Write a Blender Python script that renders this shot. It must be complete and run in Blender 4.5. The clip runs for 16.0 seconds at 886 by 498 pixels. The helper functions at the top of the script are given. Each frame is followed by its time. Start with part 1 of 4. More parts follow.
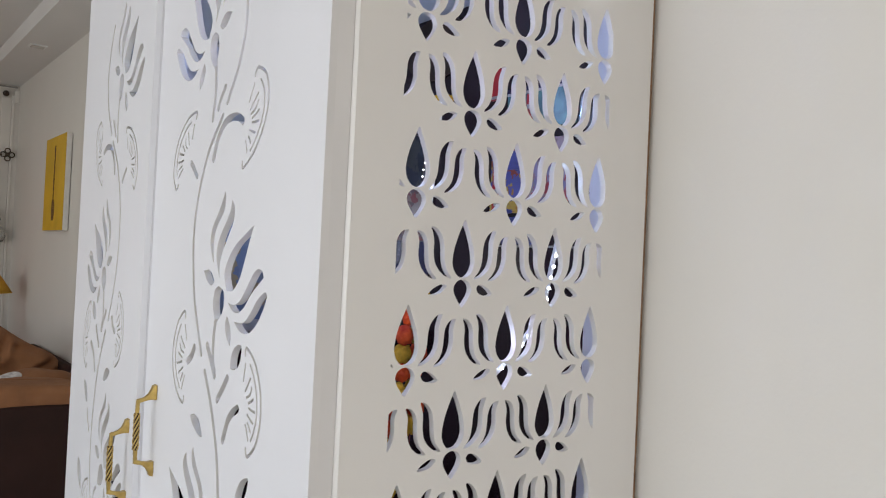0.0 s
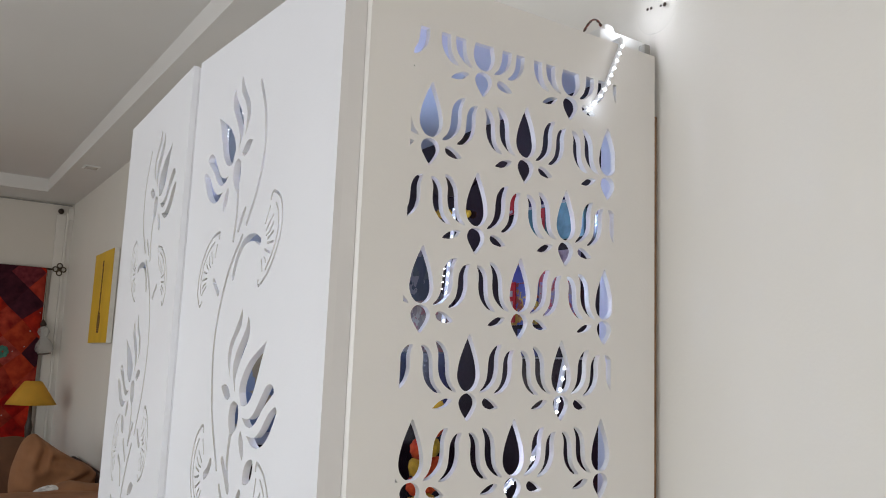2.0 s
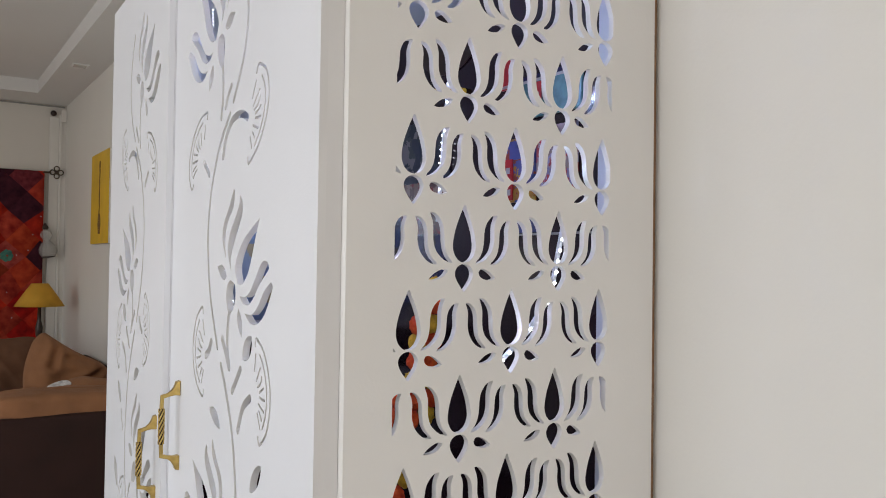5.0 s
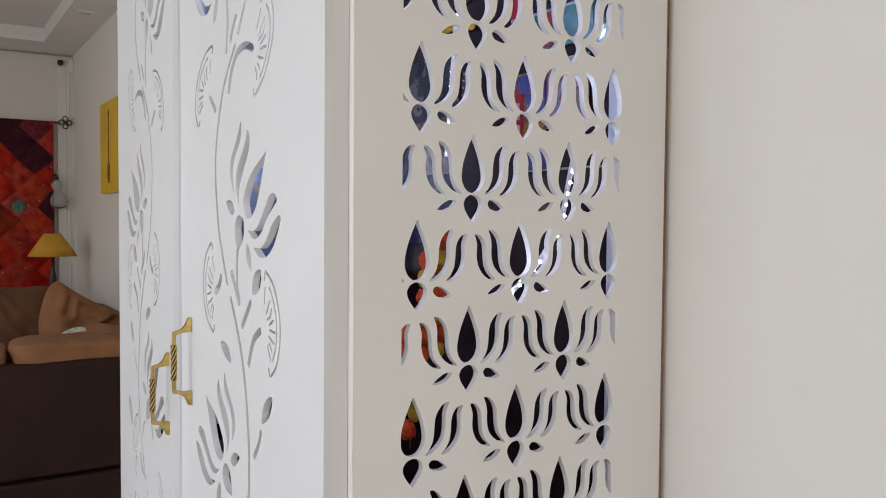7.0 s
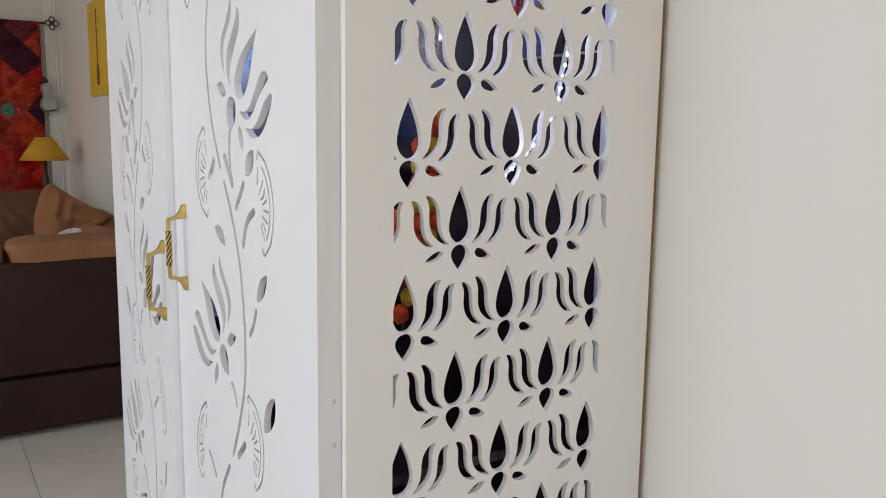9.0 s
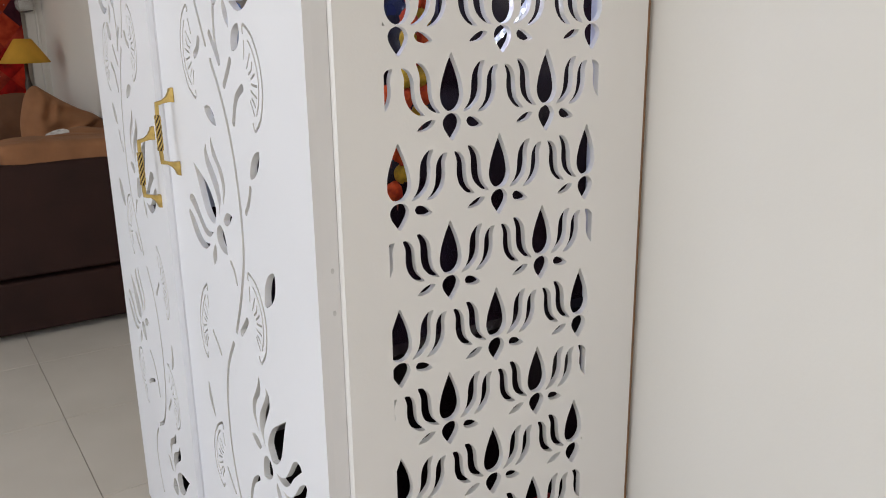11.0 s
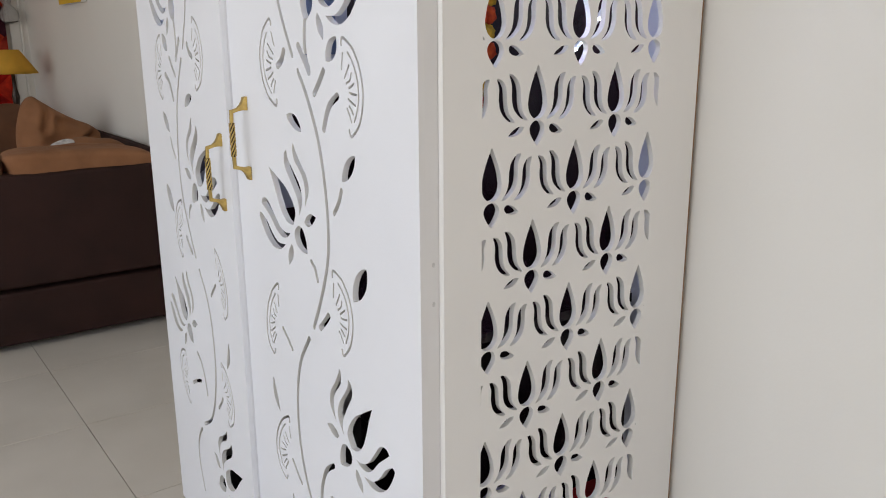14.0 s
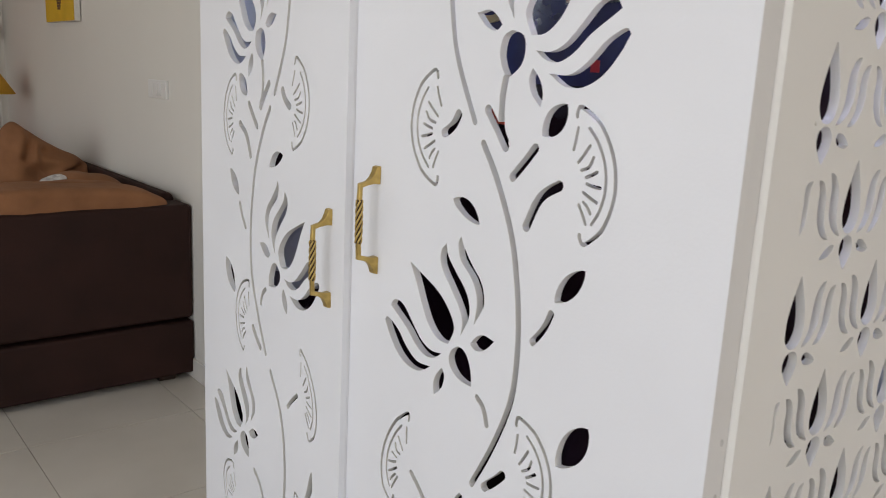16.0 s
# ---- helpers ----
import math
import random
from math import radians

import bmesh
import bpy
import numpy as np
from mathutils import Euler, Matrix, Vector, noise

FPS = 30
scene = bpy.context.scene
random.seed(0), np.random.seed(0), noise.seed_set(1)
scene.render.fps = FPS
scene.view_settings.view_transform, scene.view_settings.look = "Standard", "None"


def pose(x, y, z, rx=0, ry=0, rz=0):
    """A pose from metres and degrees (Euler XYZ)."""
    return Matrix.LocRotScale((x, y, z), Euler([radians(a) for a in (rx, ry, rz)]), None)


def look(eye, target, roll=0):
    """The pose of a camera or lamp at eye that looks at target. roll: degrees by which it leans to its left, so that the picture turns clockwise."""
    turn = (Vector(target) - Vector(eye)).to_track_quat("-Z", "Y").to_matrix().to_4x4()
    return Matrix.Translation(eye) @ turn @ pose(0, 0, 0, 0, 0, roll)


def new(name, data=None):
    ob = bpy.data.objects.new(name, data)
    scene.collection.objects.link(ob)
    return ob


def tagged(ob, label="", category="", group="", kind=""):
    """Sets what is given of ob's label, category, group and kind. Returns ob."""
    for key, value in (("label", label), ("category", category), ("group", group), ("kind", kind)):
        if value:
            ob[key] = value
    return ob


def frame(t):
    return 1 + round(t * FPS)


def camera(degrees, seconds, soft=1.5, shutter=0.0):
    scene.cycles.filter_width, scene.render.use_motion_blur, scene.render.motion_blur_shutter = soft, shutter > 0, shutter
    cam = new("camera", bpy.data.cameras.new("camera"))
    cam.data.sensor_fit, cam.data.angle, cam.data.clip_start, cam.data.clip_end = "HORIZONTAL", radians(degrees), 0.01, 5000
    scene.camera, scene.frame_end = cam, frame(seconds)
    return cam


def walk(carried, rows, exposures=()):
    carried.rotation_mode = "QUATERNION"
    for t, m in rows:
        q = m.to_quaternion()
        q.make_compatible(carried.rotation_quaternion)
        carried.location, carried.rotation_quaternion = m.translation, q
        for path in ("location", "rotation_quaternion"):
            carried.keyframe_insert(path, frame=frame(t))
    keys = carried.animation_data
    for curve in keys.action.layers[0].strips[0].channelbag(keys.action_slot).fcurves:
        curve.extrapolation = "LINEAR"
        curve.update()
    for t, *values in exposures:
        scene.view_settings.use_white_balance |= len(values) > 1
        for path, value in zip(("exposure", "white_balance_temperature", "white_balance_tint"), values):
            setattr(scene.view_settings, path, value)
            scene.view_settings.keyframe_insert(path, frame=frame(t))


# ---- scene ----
# camera and its walk
cam = camera(57.09, 16.0, soft=0.95, shutter=0.2)
PATH = [
    (0, (-0.4887, -0.9125, 1.4649), (0.7088, 0.689, 1.4973), 2.67),
    (0.5, (-0.4641, -0.9586, 1.4811), (0.739, 0.6334, 1.6147), 4.02),
    (1, (-0.4692, -0.9725, 1.4839), (0.6539, 0.6563, 1.777), 2.61),
    (1.5, (-0.4642, -0.9773, 1.4859), (0.6261, 0.6669, 1.8144), 1.94),
    (2, (-0.4631, -0.974, 1.4765), (0.6257, 0.6787, 1.7651), 2.23),
    (2.5, (-0.4606, -0.9708, 1.4691), (0.6498, 0.6757, 1.706), 1.81),
    (3, (-0.4565, -0.9695, 1.4613), (0.6353, 0.6981, 1.6269), 1.51),
    (3.5, (-0.453, -0.969, 1.4565), (0.6352, 0.7038, 1.5894), 1.54),
    (4, (-0.4493, -0.9655, 1.4527), (0.6365, 0.7114, 1.5494), 1.46),
    (4.5, (-0.4436, -0.962, 1.4459), (0.6516, 0.7101, 1.5133), 0.97),
    (7, (-0.4318, -0.9538, 1.409), (0.6487, 0.7274, 1.3313), 0.45),
    (7.5, (-0.4337, -0.9611, 1.3988), (0.6232, 0.7334, 1.2914), 0.13),
    (8, (-0.436, -0.9619, 1.3894), (0.6307, 0.7229, 1.2359), 0.57),
    (8.5, (-0.4321, -0.962, 1.3748), (0.6562, 0.7005, 1.148), 0.88),
    (9, (-0.4329, -0.9649, 1.362), (0.6483, 0.6926, 1.0727), 0.83),
    (11.5, (-0.4446, -0.9904, 1.3027), (0.5951, 0.6057, 0.6932), -1.10),
    (12, (-0.4487, -1.009, 1.2834), (0.5415, 0.5856, 0.593), -1.00),
    (12.5, (-0.4617, -1.0158, 1.2799), (0.5044, 0.5727, 0.543), -1.58),
    (13, (-0.5302, -1.0016, 1.2827), (0.5222, 0.5408, 0.5663), -1.39),
    (13.5, (-0.597, -0.9774, 1.3092), (0.5662, 0.5338, 0.7065), -0.33),
    (14, (-0.6566, -0.9506, 1.3228), (0.4892, 0.6106, 0.8229), -0.37),
    (14.5, (-0.6858, -0.9002, 1.3383), (0.4879, 0.6455, 0.8553), -0.04),
    (15, (-0.6756, -0.7585, 1.3316), (0.4875, 0.804, 0.8779), 1.23),
    (15.5, (-0.6515, -0.5697, 1.3578), (0.5318, 0.9888, 0.9445), 1.05),
    (16, (-0.7033, -0.4092, 1.3514), (0.5438, 1.0985, 0.9371), 2.83),
]
walk(cam, [(t, look(eye, target, roll)) for t, eye, target, roll in PATH],
     exposures=((0.0, 0.02, 6520, 11.2), (2.0, 0.03, 6520, 10.5), (4.5, 0.03, 6600, 11.8), (7.5, 0.02, 6600, 11.6), (8.0, 0.05, 6600, 11.6), (8.5, 0.07, 6600, 11.8), (11.5, 0.14, 6600, 11.8), (13.0, 0.12, 6600, 11.8), (13.5, 0.13, 6580, 12), (14.0, 0.06, 6560, 12), (15.5, -0.02, 6700, 12), (16.0, -0.08, 6720, 12)))

from mathutils.geometry import delaunay_2d_cdt

# ---------------------------------------------------------------- light
EAST = 0.638            # inner face of the wall the cabinet stands against
WEST, SOUTH, NORTH = -3.4, -2.6, 6.3
SOFFIT, TOP = 2.70, 2.80

world = bpy.data.worlds.new("sky")
scene.world = world
world.use_nodes = True
wn, wl = world.node_tree.nodes, world.node_tree.links
sky = wn.new("ShaderNodeTexSky")
sky.sky_type, sky.sun_disc = "NISHITA", False
sky.sun_elevation, sky.sun_rotation = radians(50), radians(200)
wn["Background"].inputs["Strength"].default_value = 0.12
wl.new(sky.outputs["Color"], wn["Background"].inputs["Color"])


def area_lamp(name, m, sx, sy, watts, colour):
    lamp = bpy.data.lights.new(name, "AREA")
    lamp.shape, lamp.size, lamp.size_y, lamp.energy, lamp.color = "RECTANGLE", sx, sy, watts, colour
    ob = new(name, lamp)
    ob.matrix_world = m
    return ob


def point_lamp(name, place, watts, colour, radius):
    lamp = bpy.data.lights.new(name, "POINT")
    lamp.energy, lamp.color, lamp.shadow_soft_size = watts, colour, radius
    ob = new(name, lamp)
    ob.location = place
    return ob


area_lamp("window_light_west", look((WEST + 0.02, -0.2, 1.45), (0, -0.2, 1.45)), 2.6, 1.5, 49, (0.885, 0.925, 1.0))
# fill lamp added to brighten the far part of the room
area_lamp("far_fill_light", look((WEST + 0.02, 3.6, 1.45), (0, 3.6, 1.45)), 4.2, 1.5, 23.2, (1.0, 0.985, 0.93))
# warm fill lamp added behind the camera
area_lamp("south_fill_light", look((-1.2, SOUTH + 0.02, 1.45), (-1.2, 0, 1.45)), 2.0, 1.5, 13.2, (1.0, 0.95, 0.89))
# diodes at the cabinet top and behind its pierced side, with added fill lamps
# added fill that brightens the cabinet's inner ceiling
point_lamp("diode_fill_light", (0.30, 0.45, 1.84), 1.0, (0.40, 0.60, 1.0), 0.004)
point_lamp("diode_fill_light", (0.32, 1.16, 1.58), 0.50, (0.66, 0.80, 1.0), 0.003)
point_lamp("diode_fill_light", (0.312, 0.036, 1.335), 0.07, (0.55, 0.62, 1.0), 0.003)
point_lamp("diode_fill_light", (0.440, 0.045, 1.60), 0.06, (0.46, 0.64, 1.0), 0.003)
point_lamp("diode_fill_light", (0.440, 0.045, 1.80), 0.05, (0.46, 0.64, 1.0), 0.003)
# unseen fill lamps, added to brighten the edges of the cut-outs
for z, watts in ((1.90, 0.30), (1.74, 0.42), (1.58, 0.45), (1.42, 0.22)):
    point_lamp("diode_fill_light", (0.145, 0.245, z), watts, (0.60, 0.62, 1.0), 0.003)
point_lamp("diode_fill_light", (0.560, 0.016, 2.100), 0.10, (0.82, 0.88, 1.0), 0.004)
point_lamp("diode_fill_light", (0.472, -0.016, 1.925), 0.010, (0.70, 0.80, 1.0), 0.003)

# ---------------------------------------------------------------- materials


def material(name, colour, rough=0.5, vary=0.06, scale=8.0, bump=0.0, bump_scale=60.0, metal=0.0, second=None, per_object=0.0, emit=None, stains=0.0, gloss=0.5):
    m = bpy.data.materials.new(name)
    m.use_nodes = True
    n, l = m.node_tree.nodes, m.node_tree.links
    b = n["Principled BSDF"]
    b.inputs["Roughness"].default_value, b.inputs["Metallic"].default_value = rough, metal
    b.inputs["Specular IOR Level"].default_value = gloss
    co = n.new("ShaderNodeTexCoord") if not per_object else n.new("ShaderNodeNewGeometry")
    place = co.outputs["Position" if per_object else "Object"]
    big = n.new("ShaderNodeTexNoise")
    big.inputs["Scale"].default_value, big.inputs["Detail"].default_value = scale, 6.0
    l.new(place, big.inputs["Vector"])
    ramp = n.new("ShaderNodeValToRGB")
    c = Vector(colour)
    other = Vector(second) if second else c * (1 - 2 * vary)
    ramp.color_ramp.elements[0].position, ramp.color_ramp.elements[1].position = 0.3, 0.7
    ramp.color_ramp.elements[0].color, ramp.color_ramp.elements[1].color = (*other, 1), (*(c * (1 + vary)), 1)
    l.new(big.outputs["Fac"], ramp.inputs["Fac"])
    out = ramp.outputs["Color"]
    if per_object:
        info, hsv, mul = n.new("ShaderNodeObjectInfo"), n.new("ShaderNodeHueSaturation"), n.new("ShaderNodeMapRange")
        mul.inputs["To Min"].default_value, mul.inputs["To Max"].default_value = 1 - per_object, 1 + per_object
        l.new(info.outputs["Random"], mul.inputs["Value"])
        l.new(mul.outputs["Result"], hsv.inputs["Value"])
        l.new(out, hsv.inputs["Color"])
        out = hsv.outputs["Color"]
    if stains:
        spot, sr, mix = n.new("ShaderNodeTexNoise"), n.new("ShaderNodeValToRGB"), n.new("ShaderNodeMix")
        spot.inputs["Scale"].default_value, spot.inputs["Detail"].default_value = 3.1, 10.0
        l.new(place, spot.inputs["Vector"])
        sr.color_ramp.elements[0].position, sr.color_ramp.elements[1].position = 0.62, 0.78
        sr.color_ramp.elements[1].color = (stains, stains, stains, 1)
        l.new(spot.outputs["Fac"], sr.inputs["Fac"])
        mix.data_type = "RGBA"
        l.new(sr.outputs["Color"], mix.inputs["Factor"])
        l.new(out, mix.inputs["A"])
        mix.inputs["B"].default_value = (*(c * 0.7), 1)
        out = mix.outputs["Result"]
    l.new(out, b.inputs["Base Color"])
    fine = n.new("ShaderNodeTexNoise")
    fine.inputs["Scale"].default_value, fine.inputs["Detail"].default_value = bump_scale, 5.0
    l.new(place, fine.inputs["Vector"])
    rr = n.new("ShaderNodeMapRange")
    rr.inputs["To Min"].default_value, rr.inputs["To Max"].default_value = rough * 0.85, min(1.0, rough * 1.15)
    l.new(fine.outputs["Fac"], rr.inputs["Value"])
    l.new(rr.outputs["Result"], b.inputs["Roughness"])
    if bump:
        bp = n.new("ShaderNodeBump")
        bp.inputs["Strength"].default_value, bp.inputs["Distance"].default_value = bump, 0.004
        l.new(fine.outputs["Fac"], bp.inputs["Height"])
        l.new(bp.outputs["Normal"], b.inputs["Normal"])
    if emit:
        b.inputs["Emission Color"].default_value, b.inputs["Emission Strength"].default_value = (*emit[0], 1), emit[1]
    return m


WHITE_DOOR = material("satin white paint", (0.785, 0.795, 0.825), 0.42, 0.02, 2.2, 0.06, 220, stains=0.05)
WHITE_SIDE = material("matt white paint", (0.765, 0.745, 0.715), 0.5, 0.02, 2.5, 0.06, 200, stains=0.05)
WHITE_EDGE = material("white edge banding", (0.82, 0.81, 0.78), 0.4, 0.02, 6)
RAW_STILE = material("primed grey-white board", (0.715, 0.70, 0.69), 0.55, 0.02, 5, 0.06, 160, stains=0.14)
BROWN_GAP = material("brown gap strip", (0.26, 0.14, 0.07), 0.8, 0.15, 30, 0.2, 200)
FILLER = material("grey filler", (0.58, 0.565, 0.55), 0.7, 0.1, 40)
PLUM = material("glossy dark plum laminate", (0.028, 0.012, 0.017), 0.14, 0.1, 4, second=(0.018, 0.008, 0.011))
INNER_WHITE = material("white laminate", (0.75, 0.76, 0.8), 0.35, 0.02, 4)
WALL = material("cream wall paint", (0.765, 0.745, 0.695), 0.6, 0.015, 1.1, 0.07, 140)
WALL_FAR = material("off-white wall paint", (0.70, 0.66, 0.60), 0.65, 0.02, 1.3, 0.08, 140)
CEIL = material("white ceiling paint", (0.74, 0.73, 0.71), 0.75, 0.015, 1.0, 0.05, 120)
TRIM = material("white gloss trim", (0.76, 0.73, 0.68), 0.35, 0.02, 5)
TILE = material("beige vitrified tile", (0.65, 0.605, 0.535), 0.26, 0.06, 2.2, 0.0, 300, second=(0.60, 0.555, 0.485), per_object=0.03)
GROUT = material("brown-grey grout", (0.40, 0.36, 0.31), 0.9, 0.1, 30)
BRASS = material("antique gold metal", (0.54, 0.39, 0.13), 0.36, 0.12, 60, 0.15, 260, metal=0.8, second=(0.36, 0.25, 0.08))
# shade between the grip's strands, put into a dark colour
RECESS_SHADE = material("recess shade brass", (0.06, 0.035, 0.012), 0.5, 0.2, 60, metal=0.5)
LEATHER = material("dark brown leatherette", (0.030, 0.0112, 0.0082), 0.72, 0.14, 5, 0.2, 420, gloss=0.28)
LEATHER.node_tree.nodes["Principled BSDF"].inputs["Specular IOR Level"].default_value = 0.25
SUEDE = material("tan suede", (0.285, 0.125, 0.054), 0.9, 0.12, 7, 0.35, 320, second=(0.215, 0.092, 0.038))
# darker copy of the tan suede, for seat, far arm and far cushions
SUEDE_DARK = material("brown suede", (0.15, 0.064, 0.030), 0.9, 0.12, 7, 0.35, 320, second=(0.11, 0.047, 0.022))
YELLOW = material("yellow canvas paint", (0.74, 0.46, 0.03), 0.6, 0.06, 6, 0.15, 300)
CANVAS = material("unpainted canvas edge", (0.72, 0.70, 0.66), 0.8, 0.04, 20, 0.2, 400)
INK = material("dark brown brushwork", (0.16, 0.075, 0.03), 0.7, 0.2, 40)
SHADE = material("mustard fabric shade", (0.82, 0.47, 0.055), 0.8, 0.06, 14, 0.2, 380)
# light passes through the cloth of the shade
sn, sl = SHADE.node_tree.nodes, SHADE.node_tree.links
glow, blend = sn.new("ShaderNodeBsdfTranslucent"), sn.new("ShaderNodeMixShader")
glow.inputs["Color"].default_value, blend.inputs["Fac"].default_value = (0.85, 0.60, 0.22, 1), 0.35
sl.new(sn["Principled BSDF"].outputs["BSDF"], blend.inputs[1])
sl.new(glow.outputs["BSDF"], blend.inputs[2])
sl.new(blend.outputs["Shader"], sn["Material Output"].inputs["Surface"])
DARK_WOOD = material("dark turned wood", (0.035, 0.018, 0.011), 0.4, 0.2, 20)
IRON = material("antique dark iron", (0.10, 0.075, 0.05), 0.5, 0.2, 40, 0.2, 200, metal=0.6)
RED = [material("red patch cloth", c, 0.9, 0.2, 15, 0.5, 180, second=s, per_object=0.12, gloss=0.1) for c, s in (
    ((0.40, 0.012, 0.008), (0.16, 0.006, 0.006)), ((0.44, 0.026, 0.010), (0.20, 0.010, 0.008)), ((0.30, 0.008, 0.009), (0.10, 0.005, 0.008)),
    ((0.36, 0.045, 0.024), (0.17, 0.010, 0.009)))]
MAROON = material("dark maroon patch cloth", (0.055, 0.012, 0.02), 0.9, 0.2, 20, 0.5, 180, second=(0.03, 0.007, 0.014), per_object=0.2, gloss=0.1)
RUST_CLOTH = material("rust orange patch cloth", (0.40, 0.050, 0.018), 0.9, 0.2, 18, 0.5, 180, second=(0.26, 0.020, 0.010), per_object=0.1, gloss=0.1)
ROSE_CLOTH = material("dusty rose patch cloth", (0.34, 0.060, 0.045), 0.9, 0.2, 22, 0.5, 180, second=(0.20, 0.020, 0.018), gloss=0.1)
BROWN_CLOTH = material("dark brown patch cloth", (0.22, 0.030, 0.012), 0.9, 0.2, 18, 0.5, 180, second=(0.13, 0.012, 0.007), gloss=0.1)
MAUVE_CLOTH = material("dark mauve patch cloth", (0.16, 0.028, 0.035), 0.9, 0.2, 26, 0.5, 180, second=(0.09, 0.012, 0.02), gloss=0.1)
TEAL = material("teal embroidery", (0.06, 0.20, 0.15), 0.9, 0.2, 40, 0.5, 200)
GLASS_WHITE = material("milky glass", (0.62, 0.58, 0.52), 0.2, 0.1, 20)
PLASTIC = material("white plastic", (0.78, 0.78, 0.76), 0.35, 0.02, 10)
GREY_PLASTIC = material("grey plastic", (0.30, 0.29, 0.27), 0.5, 0.05, 10)
WIRE = material("red-brown wire insulation", (0.16, 0.035, 0.022), 0.5, 0.1, 30)
DIODE = material("lit white diode", (0.9, 0.95, 1.0), 0.4, 0.0, 5, emit=((0.86, 0.92, 1.0), 12.0))
STRIP = material("white flexible strip", (0.8, 0.82, 0.85), 0.4, 0.02, 10)
ORANGE_FLOWER = material("orange marigold petals", (0.70, 0.10, 0.014), 0.85, 0.2, 60, 0.8, 160, second=(0.50, 0.030, 0.008), per_object=0.15)
YELLOW_FLOWER = material("yellow marigold petals", (0.70, 0.42, 0.03), 0.85, 0.2, 60, 0.8, 160, per_object=0.15)
PRINTS = [material("printed poster paper", c, 0.3, 0.2, 24, second=s) for c, s in (
    ((0.07, 0.08, 0.26), (0.05, 0.06, 0.16)), ((0.34, 0.25, 0.27), (0.14, 0.09, 0.11)), ((0.075, 0.21, 0.22), (0.04, 0.13, 0.15)), ((0.22, 0.11, 0.08), (0.10, 0.05, 0.04)))]
for m in PRINTS:
    for q in m.node_tree.nodes:
        if q.bl_idname == "ShaderNodeValToRGB":
            q.color_ramp.elements[0].position, q.color_ramp.elements[1].position = 0.43, 0.58
# blue light on the glossy back panel, put into a sheet's colour
BLUE_LIT_BACK = material("navy tone of the blue-lit back", (0.026, 0.028, 0.105), 0.06, 0.15, 7, second=(0.024, 0.015, 0.040), gloss=1.0)


def print_paper(name, scale, *inks):
    """Printed paper: patches of several inks with soft, wandering borders."""
    m = bpy.data.materials.new(name)
    m.use_nodes = True
    n, l = m.node_tree.nodes, m.node_tree.links
    b = n["Principled BSDF"]
    b.inputs["Roughness"].default_value = 0.3
    co, warp, cell, ramp = n.new("ShaderNodeTexCoord"), n.new("ShaderNodeTexNoise"), n.new("ShaderNodeTexVoronoi"), n.new("ShaderNodeValToRGB")
    add = n.new("ShaderNodeVectorMath")
    add.operation = "MULTIPLY_ADD"
    add.inputs[1].default_value = (0.05, 0.05, 0.05)
    warp.inputs["Scale"].default_value, cell.inputs["Scale"].default_value = scale * 1.6, scale
    l.new(co.outputs["Object"], warp.inputs["Vector"])
    l.new(warp.outputs["Color"], add.inputs[0])
    l.new(co.outputs["Object"], add.inputs[2])
    l.new(add.outputs["Vector"], cell.inputs["Vector"])
    l.new(cell.outputs["Color"], ramp.inputs["Fac"])
    ramp.color_ramp.interpolation = "CONSTANT"
    while len(ramp.color_ramp.elements) < len(inks):
        ramp.color_ramp.elements.new(0.5)
    for i, ink in enumerate(inks):
        ramp.color_ramp.elements[i].position, ramp.color_ramp.elements[i].color = 0.15 + 0.7 * i / len(inks) if i else 0.0, (*ink, 1)
    l.new(ramp.outputs["Color"], b.inputs["Base Color"])
    return m


PICTURE_GREY = print_paper("grey-blue figured print", 30, (0.018, 0.022, 0.035), (0.055, 0.062, 0.060), (0.022, 0.026, 0.045), (0.035, 0.040, 0.060), (0.22, 0.19, 0.20))
PICTURE_MAUVE = print_paper("mauve figured print", 42, (0.15, 0.072, 0.062), (0.25, 0.145, 0.12), (0.12, 0.058, 0.052), (0.34, 0.235, 0.19), (0.25, 0.03, 0.028))
PICTURE_BRIGHT = print_paper("blue and orange print", 46, (0.05, 0.07, 0.26), (0.42, 0.20, 0.03), (0.10, 0.11, 0.34), (0.50, 0.34, 0.06), (0.30, 0.06, 0.03))
PICTURE_PINK = print_paper("pink and lilac print", 50, (0.22, 0.20, 0.33), (0.34, 0.22, 0.24), (0.36, 0.05, 0.06), (0.28, 0.22, 0.20), (0.30, 0.28, 0.42))
PICTURE_PALE = print_paper("pale lavender figured print", 14, (0.62, 0.61, 0.62), (0.74, 0.73, 0.74), (0.20, 0.17, 0.20), (0.66, 0.65, 0.66))
NAVY = material("dark blue print", (0.020, 0.017, 0.060), 0.3, 0.1, 9, gloss=0.15)
GILT = material("gilt print", (0.42, 0.29, 0.12), 0.4, 0.15, 30)
BLUE_PRINT = print_paper("pale blue figured print", 16, (0.20, 0.27, 0.44), (0.25, 0.33, 0.52), (0.45, 0.36, 0.24), (0.30, 0.36, 0.50), (0.22, 0.28, 0.46))
POSTER_RED = material("red print", (0.50, 0.02, 0.025), 0.3, 0.1, 20)
POSTER_ORANGE = material("orange-red print", (0.62, 0.085, 0.03), 0.3, 0.2, 30)
POSTER_WHITE = material("white print", (0.45, 0.43, 0.43), 0.3, 0.05, 20)
LAVENDER = material("lavender cloth", (0.52, 0.52, 0.84), 0.85, 0.08, 9, 0.3, 200)
RED_CLOTH = material("dark red cloth", (0.48, 0.016, 0.02), 0.85, 0.15, 9, 0.3, 200)
BOARD = material("cream laminate board", (0.80, 0.68, 0.54), 0.5, 0.05, 6)
